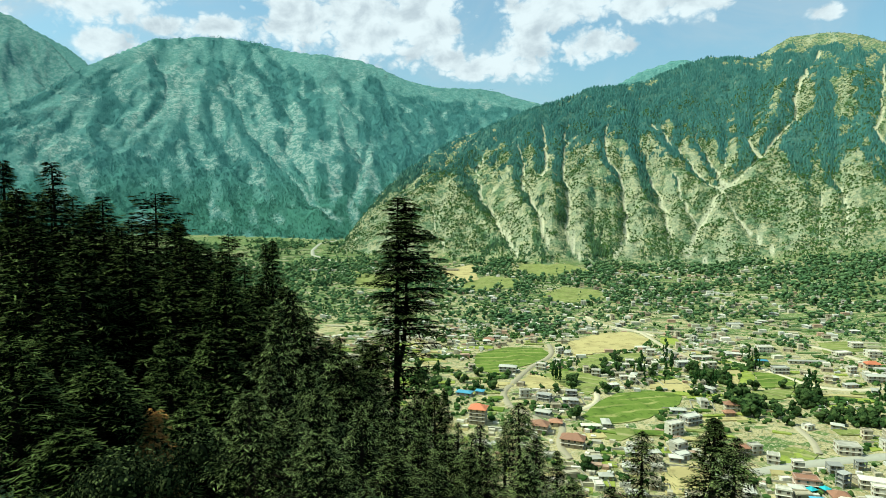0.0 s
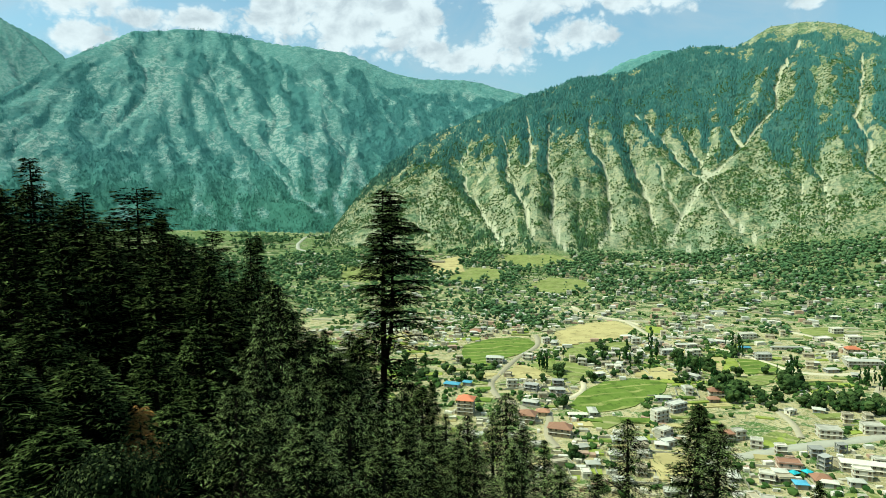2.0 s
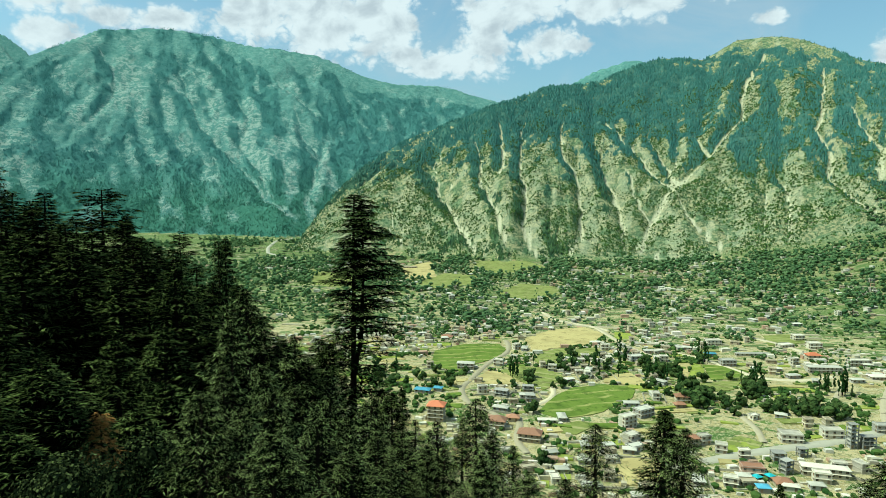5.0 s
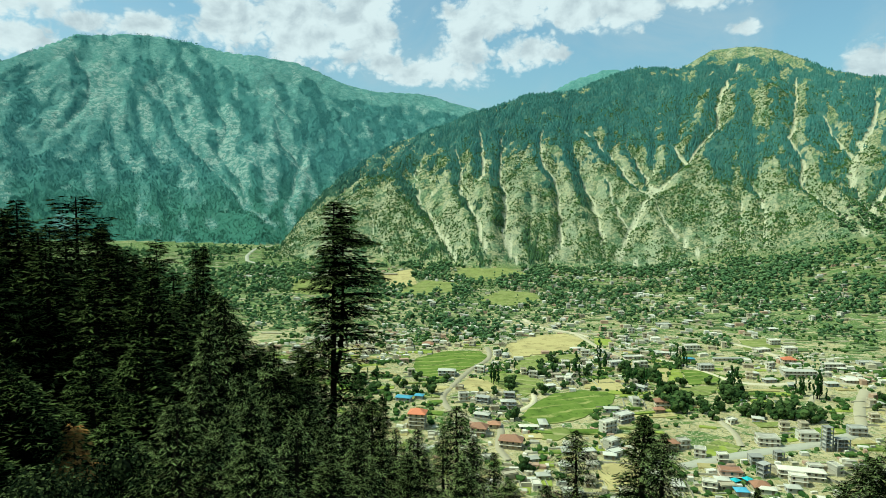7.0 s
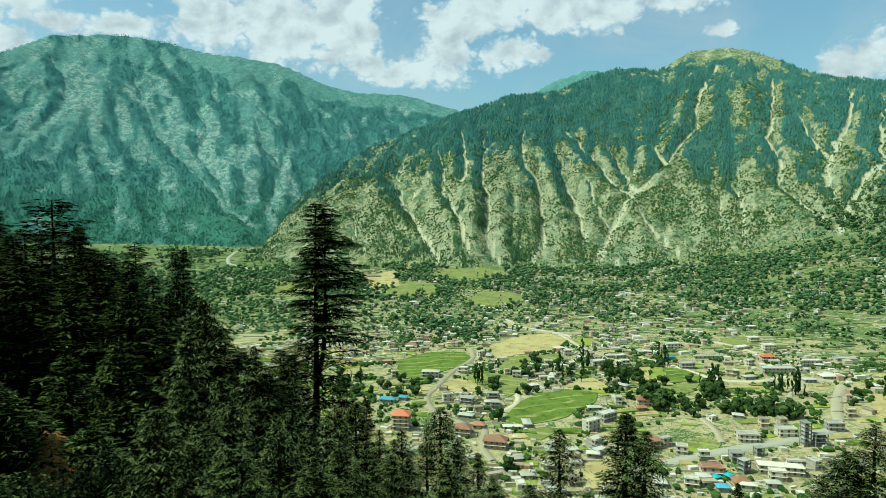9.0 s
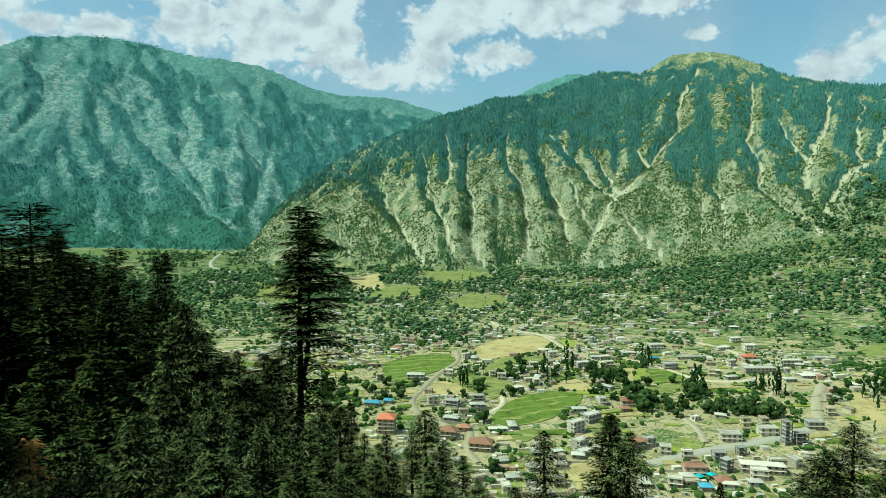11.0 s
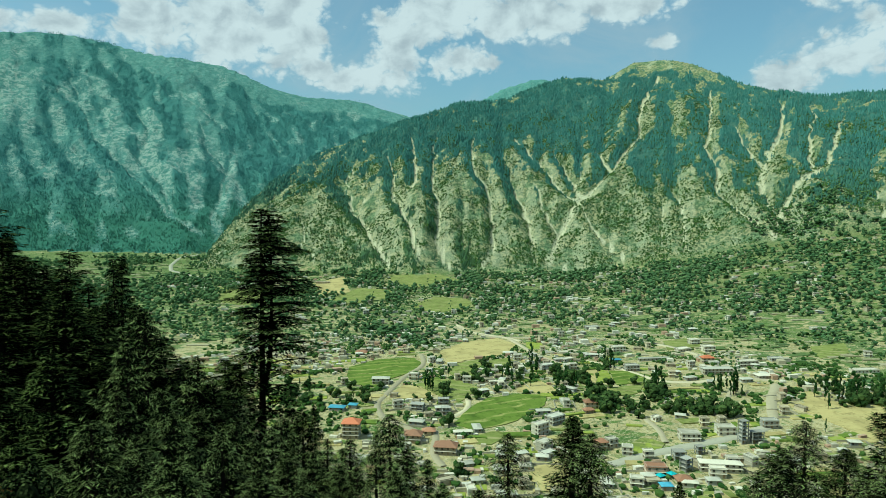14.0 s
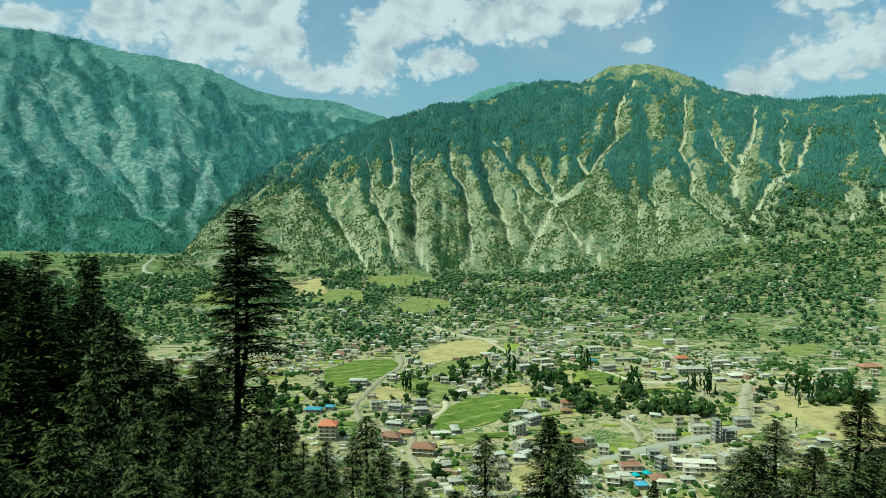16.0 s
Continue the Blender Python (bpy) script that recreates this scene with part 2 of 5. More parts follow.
class Gullies:
    """The spurs and gullies of a mountain wall, worn by water: depth of the cut, water lines, and which way the flanks face."""

    def __init__(self, massif, low, high, chutes, lump, bite, seed, rows=150, cols=252):
        self.low, self.high, self.rows, self.cols = low, high, rows, cols
        a, u = np.meshgrid(np.linspace(low, high, cols), np.linspace(0, 1.1, rows))
        far, base, top = massif.edges(a)
        mean = far + 0.5 * (top - far)
        dx, dy = float(np.median(mean)) * radians(high - low) / cols, float(np.median(top - far)) * 1.1 / rows
        x, y = a * radians(1) * float(np.median(mean)), u * float(np.median(top - far))
        plane = massif.slope * (top - far) * u
        z = plane + lump * (fractal(x / 120 + 0.25 * y / 120, y / 200, seed, 5) - 0.5)
        for c in chutes:
            z = z - 0.35 * lump * c.mask(a, u, mean, 2.2)
        z, water = erode(z, dx, dy, 24, bite)
        self.depth = np.clip(plane - z, -40, 140)
        self.flow = np.log10(water)
        slope = np.gradient(z, dx, axis=1)
        p = np.pad(slope, 1, mode="edge")
        slope = (p[:-2, 1:-1] + p[2:, 1:-1] + p[1:-1, :-2] + p[1:-1, 2:] + slope) / 5
        self.shady = np.clip(-slope / 0.8, -1, 1)     # 1 where a flank faces right, away from the sun

    def read(self, grid, a, u):
        i = np.clip((u / 1.1) * (self.rows - 1), 0, self.rows - 1.001)
        j = np.clip((a - self.low) / (self.high - self.low) * (self.cols - 1), 0, self.cols - 1.001)
        p, q = i.astype(int), j.astype(int)
        f, g = i - p, j - q
        return (grid[p, q] * (1 - g) + grid[p, q + 1] * g) * (1 - f) + (grid[p + 1, q] * (1 - g) + grid[p + 1, q + 1] * g) * f


WORN_NEAR = Gullies(NEAR_WALL, -11, 52, CHUTES_NEAR, 95, 0.08, 3)
WORN_FAR = Gullies(FAR_WALL, -38, 14, CHUTES_FAR, 150, 0.09, 23, 150, 230)


def rise_wall(massif, worn, chutes, bearing, r, seed, cutting, rough):
    """Height of a mountain wall, its height fraction, its washed gullies, its water lines and its shady flanks."""
    far, base, top = massif.edges(bearing)
    up, span = (r - far) / (top - far), top - far
    wash = 0.0
    for c in chutes:
        wash = np.maximum(wash, c.mask(bearing, up, r))
    over = (np.clip(up, 0, 1) + np.minimum(0, 1.0 - up) * 0.9)
    x, y = r * np.sin(np.radians(bearing)), r * np.cos(np.radians(bearing))
    crag = 1 - np.abs(2 * fractal(x / 120, y / 120, seed, 5) - 1)
    bell = ramp(up, 0, 0.12) * ramp(1.12 - up, 0, 0.35) * np.minimum(1, span / 500)
    z = base + massif.slope * span * over + bell * (12 - cutting * worn.read(worn.depth, bearing, up) + rough * (crag - 0.75) - 5 * wash)
    return z, up, wash, worn.read(worn.flow, bearing, up), worn.read(worn.shady, bearing, up)


def rise_near(bearing, r):
    return rise_wall(NEAR_WALL, WORN_NEAR, CHUTES_NEAR, bearing, r, 45, 0.36, 20)


def rise_far(bearing, r):
    return rise_wall(FAR_WALL, WORN_FAR, CHUTES_FAR, bearing, r, 75, 0.09, 34)


def rise_back(massif, bearing, r, seed):
    far, base, top = massif.edges(bearing)
    up = (r - far) / (top - far)
    over = np.clip(up, 0, 1) + np.minimum(0, 1.0 - up) * 0.6
    bell = ramp(up, 0, 0.3) * ramp(1.05 - up, 0, 0.3)
    rib = 1 - np.abs(2 * fractal(bearing * 0.8 + up * 2, up * 4, seed, 4) - 1)
    x, y = r * np.sin(np.radians(bearing)), r * np.cos(np.radians(bearing))
    crag = 1 - np.abs(2 * fractal(x / 300, y / 380, seed + 5, 5) - 1)
    z = base + massif.slope * (top - far) * over + bell * (50 * (rib - 0.7) + 90 * (crag - 0.75))
    inside = ramp(bearing, massif.crest[0][0], massif.crest[0][0] + 2) * ramp(massif.crest[0][-1] - bearing, 0, 2)
    return np.where((inside > 0) & (up > 0), z * inside - 400 * (1 - inside), -400), up


def valley_height(bearing, r):
    """The valley floor, rising on a fan towards the mountain on the right."""
    far = np.where(bearing < -10.5, np.interp(bearing, [-60, -12], [2250, 2200]), np.interp(bearing, NEAR_WALL.foot[0], NEAR_WALL.foot[1]))
    base = np.where(bearing < -10.5, np.interp(bearing, FAR_WALL.foot[0], FAR_WALL.foot[2]), np.interp(bearing, NEAR_WALL.foot[0], NEAR_WALL.foot[2]))
    z = base * ramp(r, 800, far + 150)
    x, y = r * np.sin(np.radians(bearing)), r * np.cos(np.radians(bearing))
    return z + 5.0 * (fractal(x / 160, y / 160, 81, 3) - 0.5) * ramp(r, 380, 600)


def hill_height(x, y):
    """The wooded hill that the lookout stands on: it falls to the valley in front and climbs behind."""
    d = y + 0.16 * x + 9 * (fractal(x / 45, y / 45, 91, 3) - 0.5) * ramp(np.hypot(x, y), 6, 40)
    return EYE_Z - 1.6 - 0.53 * d - 0.0003 * np.minimum(d, 0) ** 2


def land(x, y):
    """Height of the ground at a place in plan, with the fractions that say what covers it."""
    x, y = np.asarray(x, float), np.asarray(y, float)
    r, bearing = np.hypot(x, y), np.degrees(np.arctan2(x, y))
    z0 = valley_height(bearing, r)
    z1, up1, wash1, rib1, spur1 = rise_near(bearing, r)
    z2, up2, wash2, rib2, spur2 = rise_far(bearing, r)
    z1 = np.where(bearing < -10.6, -400, np.where(up1 < 0, -400, z1))
    z2 = np.where(bearing > 14, -400, np.where(up2 < 0, -400, z2))
    z3, up3 = rise_back(PEAKS, bearing, r, 101)
    z4, up4 = rise_back(BACK_RIDGE, bearing, r, 111)
    z5 = hill_height(x, y)
    stack = np.stack(np.broadcast_arrays(z0, z1, z2, z3, z4, z5))
    pick = stack.argmax(0)
    return stack.max(0), pick, (up1, wash1, rib1, spur1), (up2, wash2, rib2, spur2), bearing, r


def ground_z(x, y):
    return float(land(x, y)[0])


# Materials
def surface(name, rough=0.8, gloss=0.3):
    m = bpy.data.materials.new(name)
    m.use_nodes = True
    n = Nodes(m.node_tree)
    s = n.add("ShaderNodeBsdfPrincipled")
    s.inputs["Roughness"].default_value = rough
    s.inputs["Specular IOR Level"].default_value = gloss
    n.put(n.add("ShaderNodeOutputMaterial").inputs[0], s.outputs[0])
    n.place = n.add("ShaderNodeNewGeometry").outputs["Position"]
    return m, n, s


def relief(n, s, height, strength, distance):
    b = n.add("ShaderNodeBump")
    b.inputs["Strength"].default_value, b.inputs["Distance"].default_value = strength, distance
    n.put(b.inputs["Height"], height)
    n.put(s.inputs["Normal"], b.outputs[0])


def plain(name, colour, rough=0.8, gloss=0.3, vary=0.25, size=0.6, stain=0.15, metal=0.0, bump=0.0):
    """One colour with grain and weathering at two scales, a little different on each object."""
    m, n, s = surface(name, rough, gloss)
    dark = tuple(c * (1 - vary) for c in colour)
    c = n.mix(n.noise(n.place, 1 / size, 5), dark, colour)
    c = n.mix(n.math("MULTIPLY", n.step(n.noise(n.place, 0.16 / size, 4, 0.6), 0.5, 0.72), stain), c, tuple(v * 0.45 for v in colour))
    tone = n.math("ADD", n.math("MULTIPLY", n.add("ShaderNodeObjectInfo").outputs["Random"], 0.5), 0.66)
    c = n.mix(1.0, c, n.vec("SCALE", (1, 1, 1), tone), "MULTIPLY")
    n.put(s.inputs["Base Color"], c)
    s.inputs["Metallic"].default_value = metal
    if bump:
        relief(n, s, n.noise(n.place, 1 / size, 6), bump, 0.1)
    return m


def leafy(name, shade, bright, by_island=True, through=0.25, size=1.5, skew=1.0, low=None):
    m, n, s = surface(name, 0.85, 0.03)
    pick = n.add("ShaderNodeNewGeometry").outputs["Random Per Island"] if by_island else n.noise(n.place, 1 / size, 3)
    c = n.mix(n.math("POWER", pick, skew), shade, bright)
    tone = n.math("ADD", n.math("MULTIPLY", n.add("ShaderNodeObjectInfo").outputs["Random"], 0.4), 0.8)
    c = n.mix(1.0, c, n.vec("SCALE", (1, 1, 1), tone), "MULTIPLY")
    if low:      # haze teal put into the colour gives way to green low scrub
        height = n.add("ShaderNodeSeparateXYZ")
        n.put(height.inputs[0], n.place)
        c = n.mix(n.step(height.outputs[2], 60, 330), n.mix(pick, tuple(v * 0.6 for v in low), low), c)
    patch = n.step(n.noise(n.place, 0.035, 2), 0.35, 0.65)
    c = n.mix(n.math("MULTIPLY", patch, 0.3), c, tuple(v * 0.6 for v in shade))
    n.put(s.inputs["Base Color"], c)
    if through:
        t = n.add("ShaderNodeBsdfTranslucent")
        n.put(t.inputs[0], c)
        x = n.add("ShaderNodeMixShader")
        x.inputs[0].default_value = through
        n.put(x.inputs[1], s.outputs[0])
        n.put(x.inputs[2], t.outputs[0])
        for o in n.tree.nodes:
            if o.type == "OUTPUT_MATERIAL":
                n.put(o.inputs[0], x.outputs[0])
    return m


def needles(name, inner_shade, lit_tip):
    """Dark inside crown, new pale growth on twig ends; shade and sunlight painted in."""
    m, n, s = surface(name, 1.0, 0.0)
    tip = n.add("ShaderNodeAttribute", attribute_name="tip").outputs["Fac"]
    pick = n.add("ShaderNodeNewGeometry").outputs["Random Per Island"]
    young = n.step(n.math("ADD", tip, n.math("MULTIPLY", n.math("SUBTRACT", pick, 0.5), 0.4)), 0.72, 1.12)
    c = n.mix(young, inner_shade, lit_tip)
    tone = n.math("ADD", n.math("MULTIPLY", n.add("ShaderNodeObjectInfo").outputs["Random"], 0.5), 0.75)
    c = n.mix(1.0, c, n.vec("SCALE", (1, 1, 1), tone), "MULTIPLY")
    n.put(s.inputs["Base Color"], n.mix(n.math("MULTIPLY", n.noise(n.place, 0.5, 3), 0.5), c, inner_shade))
    return m


def land_material():
    """Earth, pasture, scree and forest floor, told apart by what lies where on the land."""
    m, n, s = surface("earth_and_pasture", 0.95, 0.1)

    def has(key):
        a = n.add("ShaderNodeAttribute", attribute_name=key)
        return a.outputs["Fac"]
    bare, wood, far, fan, high = has("bare"), has("wood"), has("far"), has("fan"), has("high")
    p = n.place
    big, mid, fine = n.noise(p, 0.006, 4), n.noise(p, 0.03, 5, 0.6), n.noise(p, 0.22, 5, 0.65)
    # the valley floor: dry earth, stubble and small green plots with pale banks between them
    warped = n.add("ShaderNodeTexNoise")
    n.put(warped.inputs["Vector"], p)
    warped.inputs["Scale"].default_value = 0.012
    plot, hedge = n.add("ShaderNodeTexVoronoi"), n.add("ShaderNodeTexVoronoi", feature="DISTANCE_TO_EDGE")
    where = n.vec("MULTIPLY", n.vec("ADD", p, n.vec("SCALE", warped.outputs[1], 26.0)), (0.020, 0.034, 0.0))
    n.put(plot.inputs["Vector"], where)
    n.put(hedge.inputs["Vector"], where)
    kind = n.add("ShaderNodeSeparateColor")
    n.put(kind.inputs[0], plot.outputs["Color"])
    green = n.mix(kind.outputs[1], (0.056, 0.120, 0.026), (0.125, 0.180, 0.044))
    dry = n.mix(kind.outputs[2], (0.30, 0.250, 0.118), (0.43, 0.365, 0.190))
    floor = n.mix(n.step(n.math("ADD", n.math("ADD", kind.outputs[0], has("damp")), n.math("MULTIPLY", n.math("SUBTRACT", big, 0.5), 1.2)), 0.49, 0.57), dry, green)
    edge = n.math("ADD", hedge.outputs["Distance"], n.math("MULTIPLY", n.math("SUBTRACT", fine, 0.5), 0.06))
    floor = n.mix(n.step(edge, 0.02, 0.05, 0.75, 0.0), floor, n.mix(n.step(big, 0.45, 0.55), (0.40, 0.36, 0.22), (0.060, 0.090, 0.030)))
    bank = n.step(n.math("FRACT", n.math("MULTIPLY", n.math("ADD", mid, n.math("MULTIPLY", big, 5)), 9)), 0.0, 0.25, 0.35, 0.0)
    floor = n.mix(bank, floor, (0.34, 0.31, 0.20))
    floor = n.mix(n.step(n.noise(p, 0.14, 5, 0.7), 0.54, 0.60, 0.0, 0.7), floor, (0.105, 0.150, 0.050))
    floor = n.mix(n.math("MULTIPLY", n.step(fine, 0.5, 0.7), 0.35), floor, (0.22, 0.24, 0.11))
    floor = n.mix(n.math("MULTIPLY", n.step(n.noise(p, 0.38, 5, 0.72), 0.52, 0.60, 0.0, 0.75), n.step(has("damp"), 0.0, 0.4, 1.0, 0.4)), floor, (0.46, 0.415, 0.26))
    floor = n.mix(n.step(n.noise(p, 0.75, 4, 0.7), 0.55, 0.62, 0.0, 0.75), floor, (0.085, 0.105, 0.045))
    fanned = n.mix(n.step(mid, 0.35, 0.6), (0.070, 0.125, 0.036), (0.19, 0.19, 0.085))
    floor = n.mix(n.math("MULTIPLY", fan, 0.6), floor, fanned)
    # the mountain: dry grass over tan earth with low scrub, green where damp
    height = n.add("ShaderNodeSeparateXYZ")
    n.put(height.inputs[0], p)
    tuft, clod = n.noise(p, 0.11, 6, 0.75), n.noise(p, 0.32, 4, 0.7)
    slope = n.mix(n.step(mid, 0.46, 0.60), (0.370, 0.360, 0.195), (0.200, 0.275, 0.145))
    slope = n.mix(n.step(tuft, 0.465, 0.53, 0.0, 0.8), slope, (0.070, 0.140, 0.066))
    slope = n.mix(n.step(clod, 0.55, 0.61, 0.0, 0.32), slope, (0.42, 0.425, 0.25))
    # Wooded ground goes from green to teal with height: haze put into the colour.
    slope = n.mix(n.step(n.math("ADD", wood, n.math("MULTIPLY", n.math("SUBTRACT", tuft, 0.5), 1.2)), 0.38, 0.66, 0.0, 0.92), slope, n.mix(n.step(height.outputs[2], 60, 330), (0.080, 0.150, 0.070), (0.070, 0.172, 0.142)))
    slope = n.mix(n.math("MULTIPLY", n.step(bare, 0.15, 0.65), n.step(clod, 0.36, 0.58, 0.55, 1.0)), slope, (0.62, 0.60, 0.41))
    # Far wall and back ridges: haze of distance is put into these teal colours.
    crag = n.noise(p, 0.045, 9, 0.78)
    hazed_rock = n.mix(n.step(crag, 0.44, 0.58), (0.108, 0.250, 0.222), (0.180, 0.330, 0.285))
    hazed_rock = n.mix(n.step(tuft, 0.50, 0.58, 0.0, 0.5), hazed_rock, (0.135, 0.310, 0.285))
    hazed_rock = n.mix(n.math("MULTIPLY", wood, 0.85), hazed_rock, n.mix(n.step(height.outputs[2], 60, 330), (0.062, 0.190, 0.130), (0.072, 0.205, 0.190)))
    hazed_rock = n.mix(n.math("MULTIPLY", bare, n.step(n.math("ADD", crag, n.math("MULTIPLY", tuft, 0.7)), 0.83, 0.90, 0.0, 0.9)), hazed_rock, (0.36, 0.445, 0.385))
    slope = n.mix(far, slope, hazed_rock)
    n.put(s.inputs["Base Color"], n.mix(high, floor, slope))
    bumps = n.math("ADD", fine, n.math("MULTIPLY", n.noise(p, 0.06, 8, 0.72), 3))
    relief(n, s, n.math("MULTIPLY", bumps, n.math("ADD", n.math("MULTIPLY", high, 0.9), 0.1)), 1.0, 4.5)
    return m


M_LAND = land_material()
M_BARK = plain("deodar_bark", (0.018, 0.014, 0.011), 0.95, 0.0, 0.5, 0.3, 0.4, bump=0.6)
# Shaded and sunlit versions of one needle: crown shade and sun in the colours.
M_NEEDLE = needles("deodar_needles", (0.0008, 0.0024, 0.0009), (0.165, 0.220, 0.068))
M_NEEDLE_SUNLIT = needles("sunlit_deodar_needles", (0.001, 0.003, 0.001), (0.420, 0.520, 0.190))
M_NEEDLE_OCHRE = leafy("ochre_needles", (0.30, 0.140, 0.045), (0.75, 0.40, 0.12), through=0.15)
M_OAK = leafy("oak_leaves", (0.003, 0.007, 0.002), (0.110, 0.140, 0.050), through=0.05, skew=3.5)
# Teal of the upper conifers is haze painted into their colour.
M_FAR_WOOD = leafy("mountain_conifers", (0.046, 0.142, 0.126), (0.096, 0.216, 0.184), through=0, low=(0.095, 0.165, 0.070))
# Teal foliage: distance haze mixed into the pine colour.
M_HAZED_WOOD = leafy("hazed_distant_pines", (0.058, 0.172, 0.160), (0.102, 0.242, 0.222), through=0, low=(0.080, 0.215, 0.150))
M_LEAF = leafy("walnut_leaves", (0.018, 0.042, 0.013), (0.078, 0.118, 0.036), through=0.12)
# Far-valley foliage: paler leaf colour with haze put in, no separate species.
M_HAZED_LEAF = leafy("hazed_leaves", (0.052, 0.116, 0.048), (0.160, 0.240, 0.102), through=0.12)
M_POPLAR = leafy("poplar_leaves", (0.018, 0.052, 0.014), (0.052, 0.108, 0.028), through=0.25)
M_SCRUB = leafy("scrub_leaves", (0.028, 0.068, 0.017), (0.085, 0.140, 0.036), through=0)


def mesh_of(name, verts, faces, material, smooth=False):
    me = bpy.data.meshes.new(name)
    v, f = np.asarray(verts, np.float32), np.asarray(faces, np.int32)
    k = f.shape[1]
    me.vertices.add(len(v))
    me.vertices.foreach_set("co", v.ravel())
    me.loops.add(f.size)
    me.loops.foreach_set("vertex_index", f.ravel())
    me.polygons.add(len(f))
    me.polygons.foreach_set("loop_start", np.arange(0, f.size, k, dtype=np.int32))
    me.polygons.foreach_set("use_smooth", np.full(len(f), smooth))
    me.materials.append(material)
    me.update(calc_edges=True)
    return me


def part(name, bm, material, parent, label=""):
    """Links a bmesh or a mesh as one object under a thing or a part."""
    if isinstance(bm, bmesh.types.BMesh):
        me = bpy.data.meshes.new(name)
        bm.to_mesh(me)
        bm.free()
        me.materials.append(material)
    else:
        me = bm
    ob = new(name, me)
    ob.parent = parent
    return tagged(ob, label)


# The ground: one sheet from the hill over the valley to the mountains, in rings round the lookout
def build_ground():
    turns = np.concatenate([np.arange(-180, -38, 3.0), np.arange(-38, 52, 0.125), np.arange(52, 180, 3.0)])
    rings = np.concatenate([np.linspace(0.02, 330, 60), 330 * (1650 / 330) ** np.linspace(0, 1, 70)[1:], np.linspace(1650, 3300, 165)[1:], np.linspace(3300, 4880, 64)[1:]])
    b, r = np.meshgrid(turns, rings)
    x, y = r * np.sin(np.radians(b)), r * np.cos(np.radians(b))
    z, pick, near, far, bearing, dist = land(x, y)
    rows, cols = z.shape
    idx = np.arange(rows * cols).reshape(rows, cols)
    nxt = np.roll(idx, -1, axis=1)
    faces = np.stack([idx[:-1], nxt[:-1], nxt[1:], idx[1:]], -1).reshape(-1, 4)
    me = mesh_of("ground", np.stack([x, y, z], -1).reshape(-1, 3), faces[:, ::-1], M_LAND, True)
    ob = tagged(new("ground", me), "dry tan and green valley floor rising into steep mountains", "ground", kind="structure")
    wood, bare = cover(pick, near, far, bearing)
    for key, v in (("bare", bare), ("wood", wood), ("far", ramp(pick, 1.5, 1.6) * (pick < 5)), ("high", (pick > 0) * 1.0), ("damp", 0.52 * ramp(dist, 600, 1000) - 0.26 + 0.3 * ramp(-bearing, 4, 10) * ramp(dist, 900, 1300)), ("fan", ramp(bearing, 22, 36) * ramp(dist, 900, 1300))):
        a = me.attributes.new(key, "FLOAT", "POINT")
        a.data.foreach_set("value", np.asarray(v, np.float32).ravel())
    return ob


def spot(a, u, at, wide, high):
    return np.exp(-((a - at[0]) / wide) ** 2 - ((u - at[1]) / high) ** 2)


